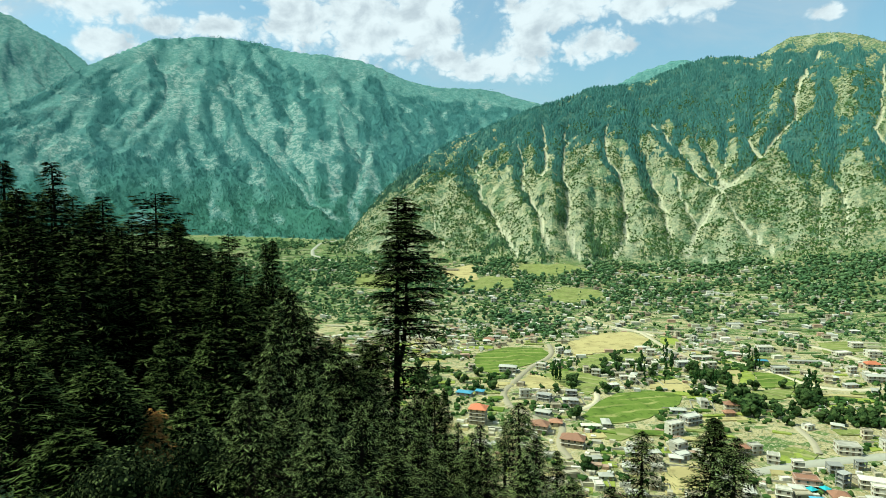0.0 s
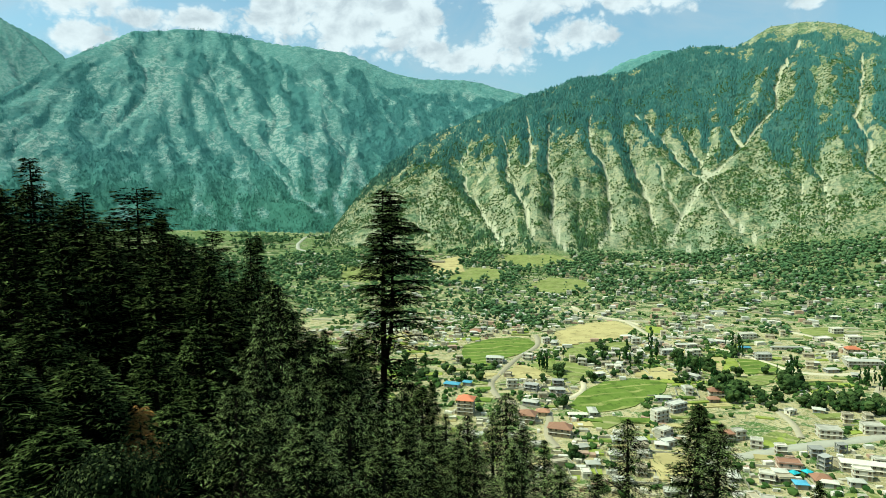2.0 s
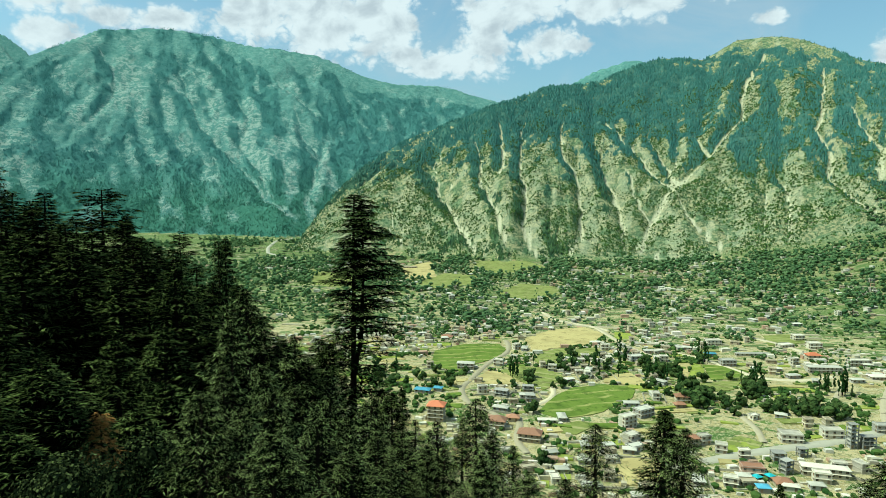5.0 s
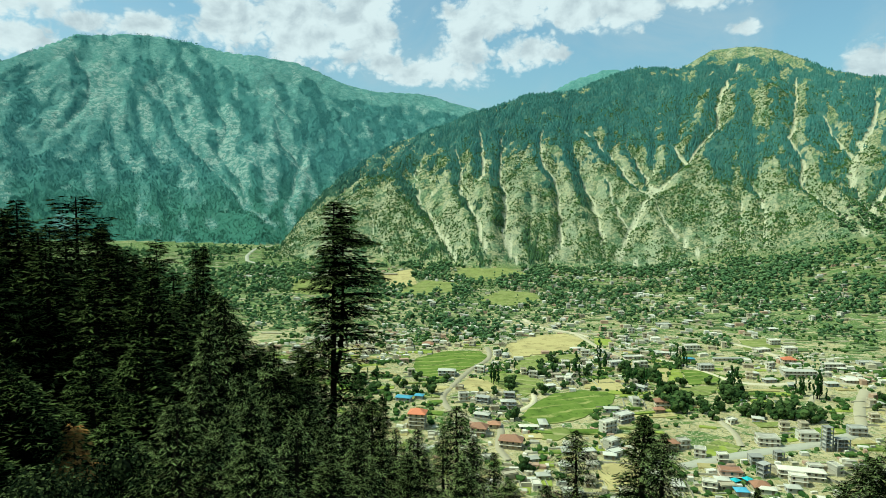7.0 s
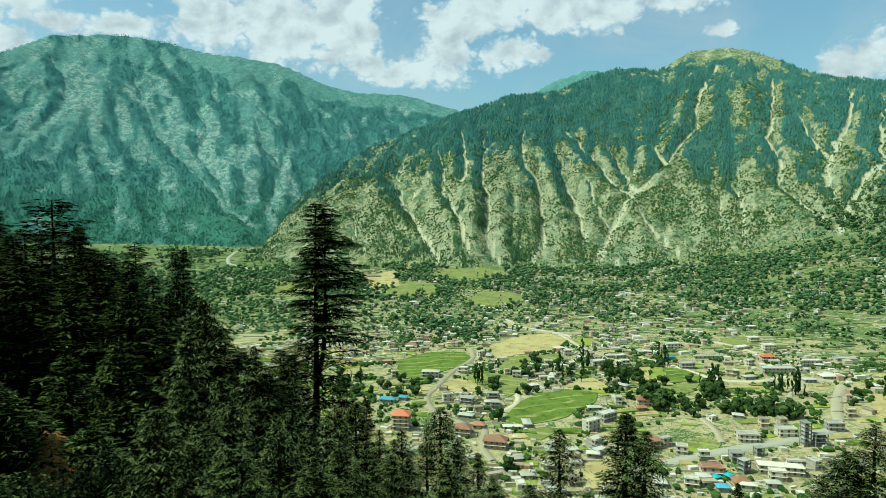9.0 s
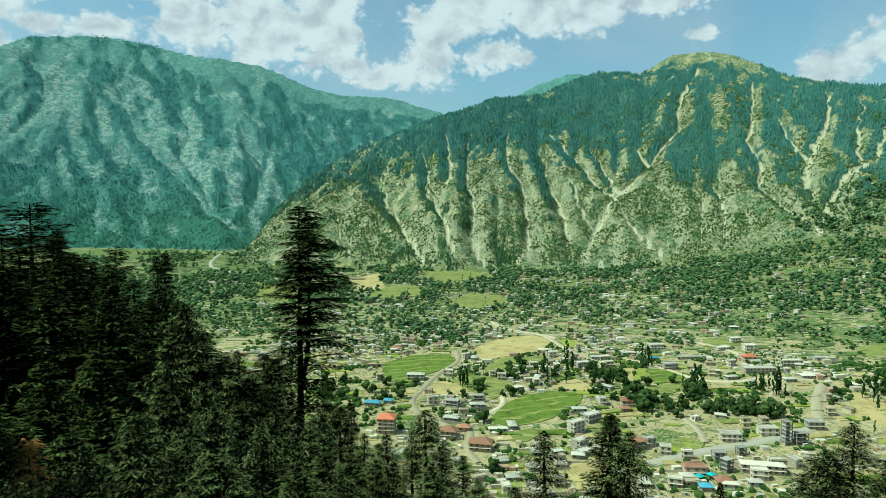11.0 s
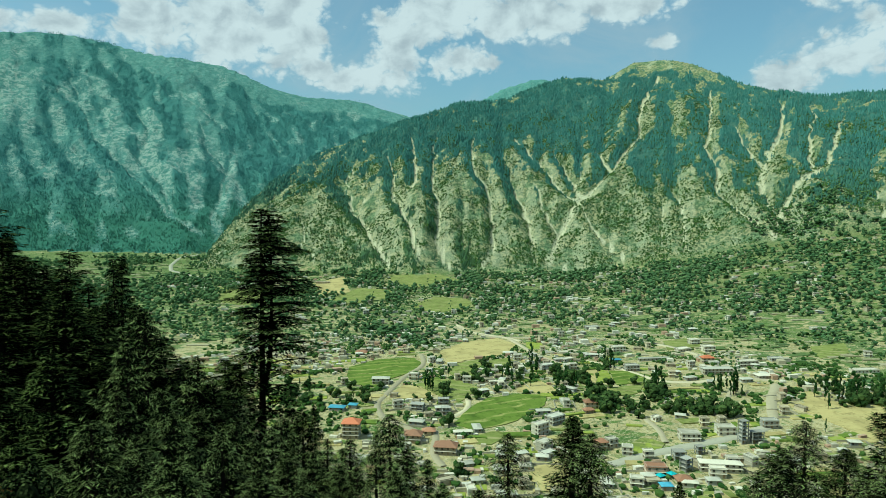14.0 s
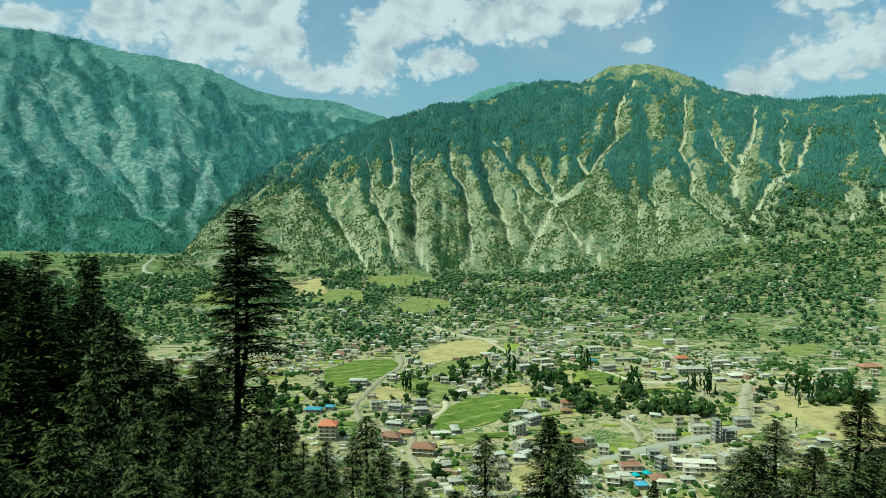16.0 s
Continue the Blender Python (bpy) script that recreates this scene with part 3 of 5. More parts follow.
def cover(pick, near, far, a):
    """How wooded and how bare the land is: on the near wall woods lie high and on the shady flanks, with washed chutes between."""
    u, wash, flow, shady = near
    n = fractal(a * 0.45, u * 9, 201, 4) - 0.5
    fine = fractal(a * 1.3, u * 30, 211, 4) - 0.5
    w = 0.10 + 0.62 * ramp(u, 0.18, 0.72) + 0.38 * shady * ramp(1.05 - u, 0.05, 0.4) * ramp(u, -0.15, 0.45) + n * 0.9 + fine * 1.25 + 0.6 * (fractal(a * 4, u * 95, 215, 2) - 0.5)
    for at, wide, high, gain in (((15, .80), 9, .17, .5), ((31, .42), 3.2, .14, .6), ((45, .3), 6, .16, .45), ((25, .80), 3.5, .14, .5), ((21, .72), 4, .15, .4), ((46, .6), 5, .2, .25),
                                 ((31.2, 1.0), 4.5, .10, -0.85), ((33.5, .72), 2.2, .12, -.5), ((36.5, .8), 2, .1, -.3), ((28.8, .72), 1.3, .14, -.5), ((40, .05), 8, .08, -.5), ((31, .08), 7, .12, -.7), ((24, .15), 4, .13, -.5), ((-6, .5), 4, .4, -.35), ((1, .5), 4.5, .3, -.2),
                                 ((14, .05), 2.5, .06, .3), ((4.5, .07), 3, .08, .4), ((9, .04), 2, .05, .2), ((19, .03), 2, .04, .25), ((-3, .1), 3, .1, .3)):
        w = w + gain * spot(a, u, at, wide, high)
    wood1 = ramp(w, 0.30, 0.66) * (1 - np.clip(wash * 1.6, 0, 1))
    rill = ramp(flow + 0.5 * fine, 1.75, 2.5) * ramp(0.82 - u, 0, 0.35) * ramp(u, 0.0, 0.08)
    bare1 = np.maximum(wash, np.maximum(0.9 * rill * (1 - 0.6 * wood1), 0.35 * ramp(-shady + 2.2 * fine + 0.5 * ramp(.6 - u, 0, .5) - wood1, 0.35, 0.9)))
    u, wash, flow, shady = far
    n = fractal(a * 0.5, u * 7, 231, 4) - 0.5
    cliff = fractal(a * 0.9 + u * 3, u * 15, 241, 6)
    rocky = spot(a, u, (-23, .62), 3.0, .2) + spot(a, u, (-16, .48), 3.4, .18) + 0.7 * spot(a, u, (-10.5, .35), 3, .2) + .6 * spot(a, u, (-32, .55), 2, .2) + .5 * spot(a, u, (-6.5, .3), 1.5, .2)
    bare2 = np.maximum(wash, 0.9 * ramp(cliff + 0.36 * rocky - 0.12 * shady, 0.58, 0.92))
    wood2 = ramp(0.74 + 0.30 * ramp(.5 - u, 0, .3) + n * 1.3 + 0.22 * shady - ramp(u, .80, .95) * ramp(a, -18, -12) * 1.1 - ramp(.10 - u, 0, .1) * .25, 0.35, 0.7) * (1 - bare2)
    wood = np.where(pick == 1, wood1, np.where(pick == 2, wood2, np.where(pick == 5, 0.75, np.where(pick >= 3, 0.25, 0))))
    bare = np.where(pick == 1, bare1, np.where(pick == 2, bare2, np.where((pick == 3), 0.35, 0.0)))
    return wood, bare


build_ground()


# Woods on the mountains: too many to count
def scatter_woods():
    rng = np.random.default_rng(5)
    for which, count, low, high, tall, mat, name, label in (
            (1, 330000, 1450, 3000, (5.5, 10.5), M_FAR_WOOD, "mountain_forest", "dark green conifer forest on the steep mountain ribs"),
            (2, 230000, 2150, 4300, (4.5, 8.5), M_HAZED_WOOD, "distant_forest", "conifer forest on the distant mountain, blue-green with painted haze")):
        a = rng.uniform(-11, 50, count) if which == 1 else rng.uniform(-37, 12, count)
        r = np.sqrt(rng.uniform(low ** 2, high ** 2, count))
        x, y = r * np.sin(np.radians(a)), r * np.cos(np.radians(a))
        z, pick, near, far, b, dist = land(x, y)
        wood, bare = cover(pick, near, far, b)
        up = (near if which == 1 else far)[0]
        keep = (pick == which) & (up < 1.03) & (rng.random(count) < np.maximum(wood * 0.9, 0.09 if which == 1 else 0.25) * (1 - (0.9 if which == 1 else 0.5) * bare))
        keep &= rng.random(count) < 0.25 + 0.75 * ramp(fractal(x / 30, y / 30, 321, 3), 0.36, 0.56)
        x, y, z, w = x[keep], y[keep], z[keep], wood[keep]
        k = len(x)
        h = rng.uniform(*tall, k) * (0.55 + 0.45 * w)
        wide = h * rng.uniform(0.19, 0.34, k)
        ring, spin = 5, rng.uniform(0, 6.28, k)
        v = np.zeros((k, ring + 1, 3))
        for i in range(ring):
            s = wide * rng.uniform(0.7, 1.2, k)
            v[:, i, 0], v[:, i, 1], v[:, i, 2] = x + s * np.cos(spin + 6.283 * i / ring), y + s * np.sin(spin + 6.283 * i / ring), z + h * rng.uniform(-0.05, 0.12, k)
        v[:, ring, 0], v[:, ring, 1], v[:, ring, 2] = x + rng.normal(0, .3, k), y, z + h
        f = np.array([(i, (i + 1) % ring, ring) for i in range(ring)])
        faces = (np.arange(k)[:, None, None] * (ring + 1) + f[None]).reshape(-1, 3)
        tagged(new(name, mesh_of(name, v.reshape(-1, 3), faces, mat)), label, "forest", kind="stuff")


scatter_woods()


def scatter_scrub():
    """Low bushes dotted over the dry lower slopes."""
    rng = np.random.default_rng(15)
    count = 150000
    a, r = rng.uniform(-11, 50, count), np.sqrt(rng.uniform(1440 ** 2, 2700 ** 2, count))
    x, y = r * np.sin(np.radians(a)), r * np.cos(np.radians(a))
    z, pick, near, far, b, dist = land(x, y)
    wood, bare = cover(pick, near, far, b)
    dots = fractal(x / 45, y / 45, 281, 3)
    keep = (pick == 1) & (near[0] < 0.8) & (rng.random(count) < ramp(dots, 0.30, 0.66) * (1 - 0.85 * near[1]))
    x, y, z = x[keep], y[keep], z[keep]
    k = len(x)
    h, spin = rng.uniform(1.8, 5.0, k), rng.uniform(0, 6.28, k)
    v = np.zeros((k, 6, 3))
    for i in range(5):
        s = h * rng.uniform(0.4, 0.8, k)
        v[:, i] = np.column_stack([x + s * np.cos(spin + 1.2566 * i), y + s * np.sin(spin + 1.2566 * i), z + h * rng.uniform(0.0, 0.45, k)])
    v[:, 5] = np.column_stack([x, y, z + h])
    f = np.array([(i, (i + 1) % 5, 5) for i in range(5)])
    faces = (np.arange(k)[:, None, None] * 6 + f[None]).reshape(-1, 3)
    tagged(new("mountain_scrub", mesh_of("mountain_scrub", v.reshape(-1, 3), faces, M_SCRUB)), "dark green scrub dotted over the dry lower slopes", "scrub", kind="stuff")


scatter_scrub()


# Deodar cedars on the near hill
def deodar_crown(rng, height, reach, bottom, whorl, per_branch, shape, droop, lop=0.0, stem=(0, 0), size=0.75, tilt=0.0, many=(3, 6), hang=0.35, fringe=0.62):
    """Boughs in layers round a stem, feathered with side twigs whose ends hang. shape(t): reach along the height, 0 bottom, 1 top."""
    blades, tips, wood = [], [], []
    z = bottom * height
    down = np.array([0, 0, -1.0])
    while z < height * 0.995:
        t = (z / height - bottom) / (1 - bottom)
        level = rng.uniform(0.72, 1.1)
        for _ in range(rng.integers(*many) + (2 if t > 0.7 else 0)):
            turn = rng.uniform(0, 6.283)
            long = reach * shape(t) * level * rng.uniform(0.55, 1.12) * (1 + lop * math.cos(turn))
            if long < 0.2:
                continue
            out = np.array([math.cos(turn), math.sin(turn), 0.0])
            side = np.array([-out[1], out[0], 0.0])
            lift, base = tilt + rng.normal(0.04, 0.09), np.array([stem[0], stem[1], z + rng.uniform(-0.2, 0.2)])
            bend = rng.normal(0, 0.12)

            def line(q):
                rise = long * (lift * q + 0.14 * np.sin(q * 2.2) - droop * q ** 2.2)
                return base + out * (q * long)[:, None] + side * (bend * long * q ** 2)[:, None] - down * rise[:, None]

            k = max(22, int(3.6 * per_branch * (0.30 + 0.70 * long / reach)))
            joints = max(4, int(long * 2.6))
            s = np.clip((rng.integers(1, joints + 1, k) + rng.uniform(-0.12, 0.12, k)) / joints, 0.08, 1.0)
            hand = rng.choice((-1.0, 1.0), k)
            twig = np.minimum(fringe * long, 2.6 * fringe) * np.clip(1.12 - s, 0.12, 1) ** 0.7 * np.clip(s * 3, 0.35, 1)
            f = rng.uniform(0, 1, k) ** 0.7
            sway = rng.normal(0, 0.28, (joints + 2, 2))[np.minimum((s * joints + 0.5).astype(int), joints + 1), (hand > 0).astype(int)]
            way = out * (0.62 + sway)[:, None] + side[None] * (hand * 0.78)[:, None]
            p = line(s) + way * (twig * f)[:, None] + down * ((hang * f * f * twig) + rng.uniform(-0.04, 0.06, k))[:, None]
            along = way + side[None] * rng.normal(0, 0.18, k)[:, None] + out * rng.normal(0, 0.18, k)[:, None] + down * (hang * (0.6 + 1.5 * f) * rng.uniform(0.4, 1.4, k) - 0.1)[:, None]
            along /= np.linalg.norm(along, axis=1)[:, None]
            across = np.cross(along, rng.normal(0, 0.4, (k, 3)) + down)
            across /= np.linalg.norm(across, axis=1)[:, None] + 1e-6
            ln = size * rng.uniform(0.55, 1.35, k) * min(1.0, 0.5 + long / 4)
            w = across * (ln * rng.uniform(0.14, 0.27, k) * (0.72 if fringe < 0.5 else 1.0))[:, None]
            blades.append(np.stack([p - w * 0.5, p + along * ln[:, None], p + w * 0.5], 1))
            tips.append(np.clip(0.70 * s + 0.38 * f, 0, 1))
            wood.append((line(np.array([0.0, 0.35, 0.7, 1.0])), 0.03 + 0.012 * long))
        z += whorl * rng.uniform(0.6, 1.4) * (1.15 - 0.85 * t)
    v = np.concatenate(blades)
    return v.reshape(-1, 3), np.arange(len(v) * 3).reshape(-1, 3), np.repeat(np.concatenate(tips), 3), wood


def tube(rings, sides):
    """Skin over rings (centre, radius), closed at the end."""
    v, f = [], []
    for c, rad in rings:
        for i in range(sides):
            a = 6.283 * i / sides
            v.append((c[0] + rad * math.cos(a), c[1] + rad * math.sin(a), c[2]))
    for k in range(len(rings) - 1):
        for i in range(sides):
            j = (i + 1) % sides
            f.append((k * sides + i, k * sides + j, (k + 1) * sides + j, (k + 1) * sides + i))
    return v, f


def bough_mesh(stems, limbs):
    v, f = [], []
    for rings in stems:
        a, b = tube(rings, 9)
        f += [tuple(i + len(v) for i in q) for q in b]
        v += a
    for ends, rad in limbs:
        for q in range(3):
            p0, p1 = ends[q], ends[q + 1]
            d = rad * (1 - 0.3 * q)
            base = len(v)
            for p, w in ((p0, d), (p1, d * 0.7)):
                v += [(p[0], p[1], p[2] + w), (p[0] + w, p[1] - w, p[2] - w * .6), (p[0] - w, p[1] + w, p[2] - w * .6)]
            f += [(base + i, base + (i + 1) % 3, base + 3 + (i + 1) % 3, base + 3 + i) for i in range(3)]
    return v, f


def deodar(name, label, seed, height, reach, bottom=0.12, whorl=0.9, per_branch=26, shape=None, droop=0.12, lop=0.0, twin=0.0, lit_tip=False, size=0.75, thick=0.012, tilt=0.0, many=(3, 6), hang=0.35, fringe=0.62):
    rng = np.random.default_rng(seed)
    shape = shape or (lambda t: (1 - t) ** 0.75 * min(1, 0.55 + t * 2.2) + 0.03)
    thing = tagged(new(name), label, "tree", "deodar forest on the hillside")
    v, f, tip, limbs = deodar_crown(rng, height, reach, bottom, whorl, per_branch, shape, droop, lop, size=size, tilt=tilt, many=many, hang=hang, fringe=fringe)
    stems = [[((0, 0, -1.5 + (height + 1.2) * q), height * thick * (1.05 - q) ** 0.9 + 0.02) for q in np.linspace(0, 1, 7)]]
    if twin:
        v2, f2, tip2, l2 = deodar_crown(rng, height * 0.965, reach * 0.8, 0.62, whorl, per_branch, shape, droop, lop, stem=(twin, 0), size=size, many=(2, 4), hang=hang)
        f, tip = np.concatenate([f, f2 + len(v)]), np.concatenate([tip, tip2])
        v, limbs = np.concatenate([v, v2]), limbs + l2
        stems.append([((twin * min(1, q * 4), 0, height * (0.45 + 0.515 * q)), height * thick * 0.5 * (1.05 - q) + 0.02) for q in np.linspace(0, 1, 6)])
    tv, tf = bough_mesh(stems, limbs if twin else limbs[::2] if lit_tip else limbs[::4])
    part("trunk", mesh_of("trunk", tv, tf, M_BARK), None, thing)
    me = mesh_of("crown", v, f, M_NEEDLE_OCHRE if name.startswith("dead") else M_NEEDLE_SUNLIT if lit_tip else M_NEEDLE)
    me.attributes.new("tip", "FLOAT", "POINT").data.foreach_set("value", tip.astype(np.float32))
    part("crown", me, None, thing)
    return thing


def flat_top(t):
    return (0.95 if 0.78 < t < 0.9 else 0.62 if t >= 0.9 else 0.75 * (1 - 0.6 * t)) * (1.12 - t) ** 0.2


def column(t):
    return (1 - t) ** 0.62 * (0.85 + 0.15 * math.sin(t * 19)) + 0.06


def tiers(t):
    return ((1 - t) ** 0.72) * (0.74 + 0.32 * abs(math.sin(t * 23 + 0.6))) + 0.06


KINDS = {
    "tall": deodar("deodar_cedar", "tall dark twin-stemmed deodar cedar with sparse layered boughs", 1, 38, 4.3, 0.12, 0.95, 60, lambda t: (0.60 + 0.4 * abs(math.sin(t * 24 + .5))) * min(1.0, 0.16 + 2.6 * (1 - t)) + 0.03, 0.10, 0.26, 0.80, size=0.42, thick=0.011, tilt=0.02, many=(4, 6), hang=0.22),
    "flat": deodar("deodar_cedar", "dark deodar cedar with a flat umbrella-like top", 2, 34, 4.4, 0.2, 0.95, 26, flat_top, 0.06, tilt=0.06, size=0.5, hang=0.15, many=(4, 7)),
    "layer": deodar("deodar_cedar", "dark layered deodar cedar in the hillside forest", 3, 32, 5.2, 0.10, 0.95, 17, tiers, 0.16, size=0.54, many=(5, 8), hang=0.25),
    "spire": deodar("deodar_cedar", "narrow dark spire of a deodar cedar", 4, 30, 3.4, 0.10, 0.75, 22, column, 0.20, size=0.50, many=(5, 8)),
    "cone": deodar("deodar_cedar", "dark conical deodar cedar in the hillside forest", 5, 28, 5.4, 0.08, 0.95, 17, lambda t: (1 - t) ** 0.8 * min(1, 0.6 + t * 2.2) + 0.05, 0.24, size=0.54, many=(5, 8), hang=0.3),
    "droop": deodar("deodar_cedar", "green deodar cedar with drooping sunlit boughs", 6, 27, 5.6, 0.04, 1.05, 42, None, 0.42, lit_tip=True, size=0.38, hang=0.62, many=(4, 7), fringe=0.48, tilt=0.10),
    "young": deodar("deodar_cedar", "young green deodar cedar with drooping branch tips", 7, 20, 3.6, 0.03, 0.80, 28, None, 0.38, lit_tip=True, size=0.35, hang=0.55, many=(4, 7), fringe=0.48, tilt=0.08),
    "broad": deodar("deodar_cedar", "broad green deodar cedar with full layered boughs", 8, 24, 5.8, 0.04, 1.0, 32, lambda t: (1 - t) ** 0.75 * min(1, .6 + 2 * t) + .03, 0.28, lit_tip=True, size=0.40, hang=0.5, many=(5, 8), fringe=0.49, tilt=0.06),
}
# Added conifer, standing in for an ochre patch of earth between the cedars.
KINDS["dead"] = deodar("dead_conifer", "small conifer with ochre-brown needles, standing in for an ochre patch", 12, 7, 1.9, 0.03, 0.4, 16, None, 0.2, size=0.4)
HEIGHTS = {"dead": 7, "tall": 38, "flat": 34, "layer": 32, "spire": 30, "cone": 28, "droop": 27, "young": 20, "broad": 24}


def stand(kind, turn, rise, away, wide=1.0, spin=None):
    """A tree whose top stands at that bearing and height angle, at that distance, rooted in the hill."""
    x, y = away * math.sin(radians(turn)), away * math.cos(radians(turn))
    top, base = EYE_Z + away * math.tan(radians(rise)), ground_z(x, y)
    s = (top - base) / HEIGHTS[kind]
    if s < 0.15:
        return
    w = (0.45 + 0.55 * s) * wide * (1.3 if kind in ("tall", "flat", "dead") else 1.5)
    spin = random.uniform(0, 360) if spin is None else spin
    m = pose(x, y, base, random.uniform(-1, 1), random.uniform(-1, 1), spin) @ Matrix.Diagonal((w, w, s, 1))
    if kind in stand.first:
        copy_thing(KINDS[kind], m)
    else:
        stand.first[kind] = m


stand.first = {}
stand("cone", -15.71, -4.47, 86, 0.55)
stand("cone", -34.17, -0.01, 92, 1.15)
stand("layer", -33.04, -0.31, 98, 1.10)
stand("cone", -32.05, 0.34, 94, 1.00)
stand("layer", -30.82, -0.45, 96, 1.10)
stand("cone", -29.78, -1.35, 90, 1.10)
stand("layer", -29.14, -1.08, 100, 1.00)
stand("cone", -27.81, -1.83, 94, 1.10)
stand("layer", -26.36, -2.50, 90, 1.10)
stand("cone", -24.19, -2.26, 98, 1.00)
stand("layer", -23.56, -2.84, 88, 1.00)
stand("cone", -22.10, -3.92, 96, 1.00)
stand("layer", -21.40, -4.52, 90, 1.00)
stand("cone", -19.78, -5.06, 98, 0.90)
stand("layer", -17.86, -6.59, 92, 0.90)
stand("cone", -16.66, -8.03, 84, 0.90)
stand("layer", -14.54, -8.51, 88, 0.90)
stand("cone", -6.51, -13.92, 72, 1.00)
stand("broad", -2.86, -18.47, 60, 0.75)
stand("cone", -0.74, -18.49, 66, 0.90)
stand("young", 1.39, -20.67, 60, 1.00)
stand("young", 3.53, -20.88, 56, 1.10)
stand("droop", -2.08, -21.86, 46, 0.80)
stand("young", 5.91, -20.58, 66, 0.90)
stand("young", 8.82, -21.87, 54, 1.10)
stand("droop", 2.47, -23.04, 48, 0.60)
stand("droop", 7.80, -23.33, 46, 0.60)
stand("young", 12.26, -24.86, 46, 1.00)
stand("droop", -9.67, -17.27, 54, 0.80)
stand("droop", -14.29, -18.92, 44, 0.80)
stand("broad", -5.00, -20.37, 52, 0.70)
stand("cone", -33.48, -0.52, 84, 1.20)
stand("layer", -30.17, -1.52, 92, 1.20)
stand("cone", -31.18, -2.52, 78, 1.10)
stand("layer", -27.25, -2.94, 84, 1.10)
stand("cone", -25.57, -2.51, 88, 0.90)
stand("layer", -22.83, -4.48, 80, 1.10)
stand("cone", -20.85, -5.65, 86, 1.00)
stand("cone", -17.20, -8.25, 84, 1.00)
stand("layer", -19.50, -6.43, 70, 1.00)
stand("droop", -15.09, -11.07, 60, 0.80)
stand("droop", -12.19, -15.18, 52, 0.70)
stand("broad", -6.53, -15.92, 60, 0.70)
stand("tall", -4.48, -0.40, 74, 1.00, 0)
stand("flat", -24.92, -0.00, 92, 1.00)
stand("layer", -31.59, 2.21, 88, 0.90)
stand("cone", -34.50, 0.33, 80, 1.00)
stand("spire", -35.03, 2.21, 100, 1.00)
stand("layer", -28.56, -0.46, 86, 0.90)
stand("flat", -18.58, -3.62, 98, 0.60)
stand("spire", -15.71, -4.47, 90, 0.90)
stand("spire", -23.20, -2.37, 96, 0.90)
stand("layer", -21.71, -4.18, 84, 0.80)
stand("spire", -20.60, -4.93, 92, 1.00)
stand("cone", -30.27, -3.66, 72, 1.00)
stand("layer", -33.23, -2.68, 66, 1.00)
stand("layer", -26.68, -4.25, 74, 1.00)
stand("layer", -23.78, -6.25, 70, 1.00)
stand("cone", -19.28, -6.93, 76, 0.80)
stand("broad", -13.56, -8.74, 66, 1.15)
stand("young", -9.60, -12.81, 60, 1.20)
stand("cone", -7.55, -13.38, 82, 1.10)
stand("cone", -11.14, -13.25, 90, 1.20)
stand("cone", -12.36, -11.20, 72, 1.10)
stand("cone", -10.38, -13.88, 66, 1.10)
stand("cone", -8.50, -15.35, 60, 1.10)
stand("broad", -11.73, -17.65, 50, 0.90)
stand("broad", -6.56, -18.38, 54, 0.90)
stand("cone", -1.80, -17.99, 80, 0.80)
stand("spire", 0.32, -18.00, 96, 0.70)
stand("young", 2.73, -21.62, 66, 0.80)
stand("broad", 7.31, -18.93, 62, 1.00)
stand("young", 10.82, -22.69, 56, 0.80)
stand("broad", 18.38, -20.49, 66, 0.90)
stand("spire", 24.10, -18.87, 60, 1.10)
stand("droop", 25.74, -19.96, 54, 0.85)
stand("young", 15.58, -25.22, 50, 0.90)
stand("droop", -17.69, -17.21, 42, 0.90)
stand("droop", -11.80, -20.99, 38, 0.90)
stand("young", -7.62, -19.31, 46, 1.00)
stand("young", -4.49, -23.23, 40, 1.20)
stand("cone", -22.88, -18.05, 48, 1.00)
stand("layer", -26.77, -16.19, 52, 1.00)
stand("cone", -32.48, -9.71, 50, 1.00)
stand("cone", -35.11, -11.12, 44, 1.00)
stand("layer", -29.55, -13.58, 46, 1.00)
stand("droop", -15.68, -14.97, 50, 0.80)
stand("cone", -24.01, -12.37, 58, 1.00)
stand("layer", -20.36, -11.73, 62, 1.00)
stand("young", -3.40, -19.44, 52, 1.00)
stand("young", 0.33, -21.88, 50, 1.00)
stand("young", 4.08, -23.24, 48, 1.00)
stand("droop", -8.74, -24.44, 32, 0.80)
stand("dead", -25.44, -17.60, 46, 0.90)
stand("cone", -31.77, -18.44, 38, 1.00)
stand("cone", -35.17, -18.59, 34, 1.00)
stand("broad", 42.88, -16.90, 62, 0.95)
stand("cone", 41.16, -19.26, 66, 1.00)
stand("spire", 48.34, -13.78, 58, 0.95)
stand("cone", 45.57, -18.46, 60, 0.80)
stand("young", 47.14, -19.38, 56, 1.00)
stand("broad", 49.62, -18.03, 52, 0.80)
stand("spire", 33.45, -23.05, 70, 0.50)
stand("young", 39.53, -21.26, 72, 0.80)
stand("cone", 50.87, -15.36, 60, 0.90)
# the forest between them
for turn, low, high in ((-36, -14, -3), (-33, -14, -3.5), (-30, -14, -4), (-27, -15, -5), (-24, -16, -6), (-21, -17, -7), (-18, -18, -8), (-15, -19, -10), (-12, -20, -12), (-9, -21, -15)):
    for k in range(3):
        stand(("layer", "cone", "layer")[k], turn + random.uniform(-2, 2), low + (high - low) * (k + random.random()) / 3, random.uniform(50, 70) + 12 * k, random.uniform(0.95, 1.25))
for kind, ob in KINDS.items():
    ob.matrix_basis = stand.first[kind]


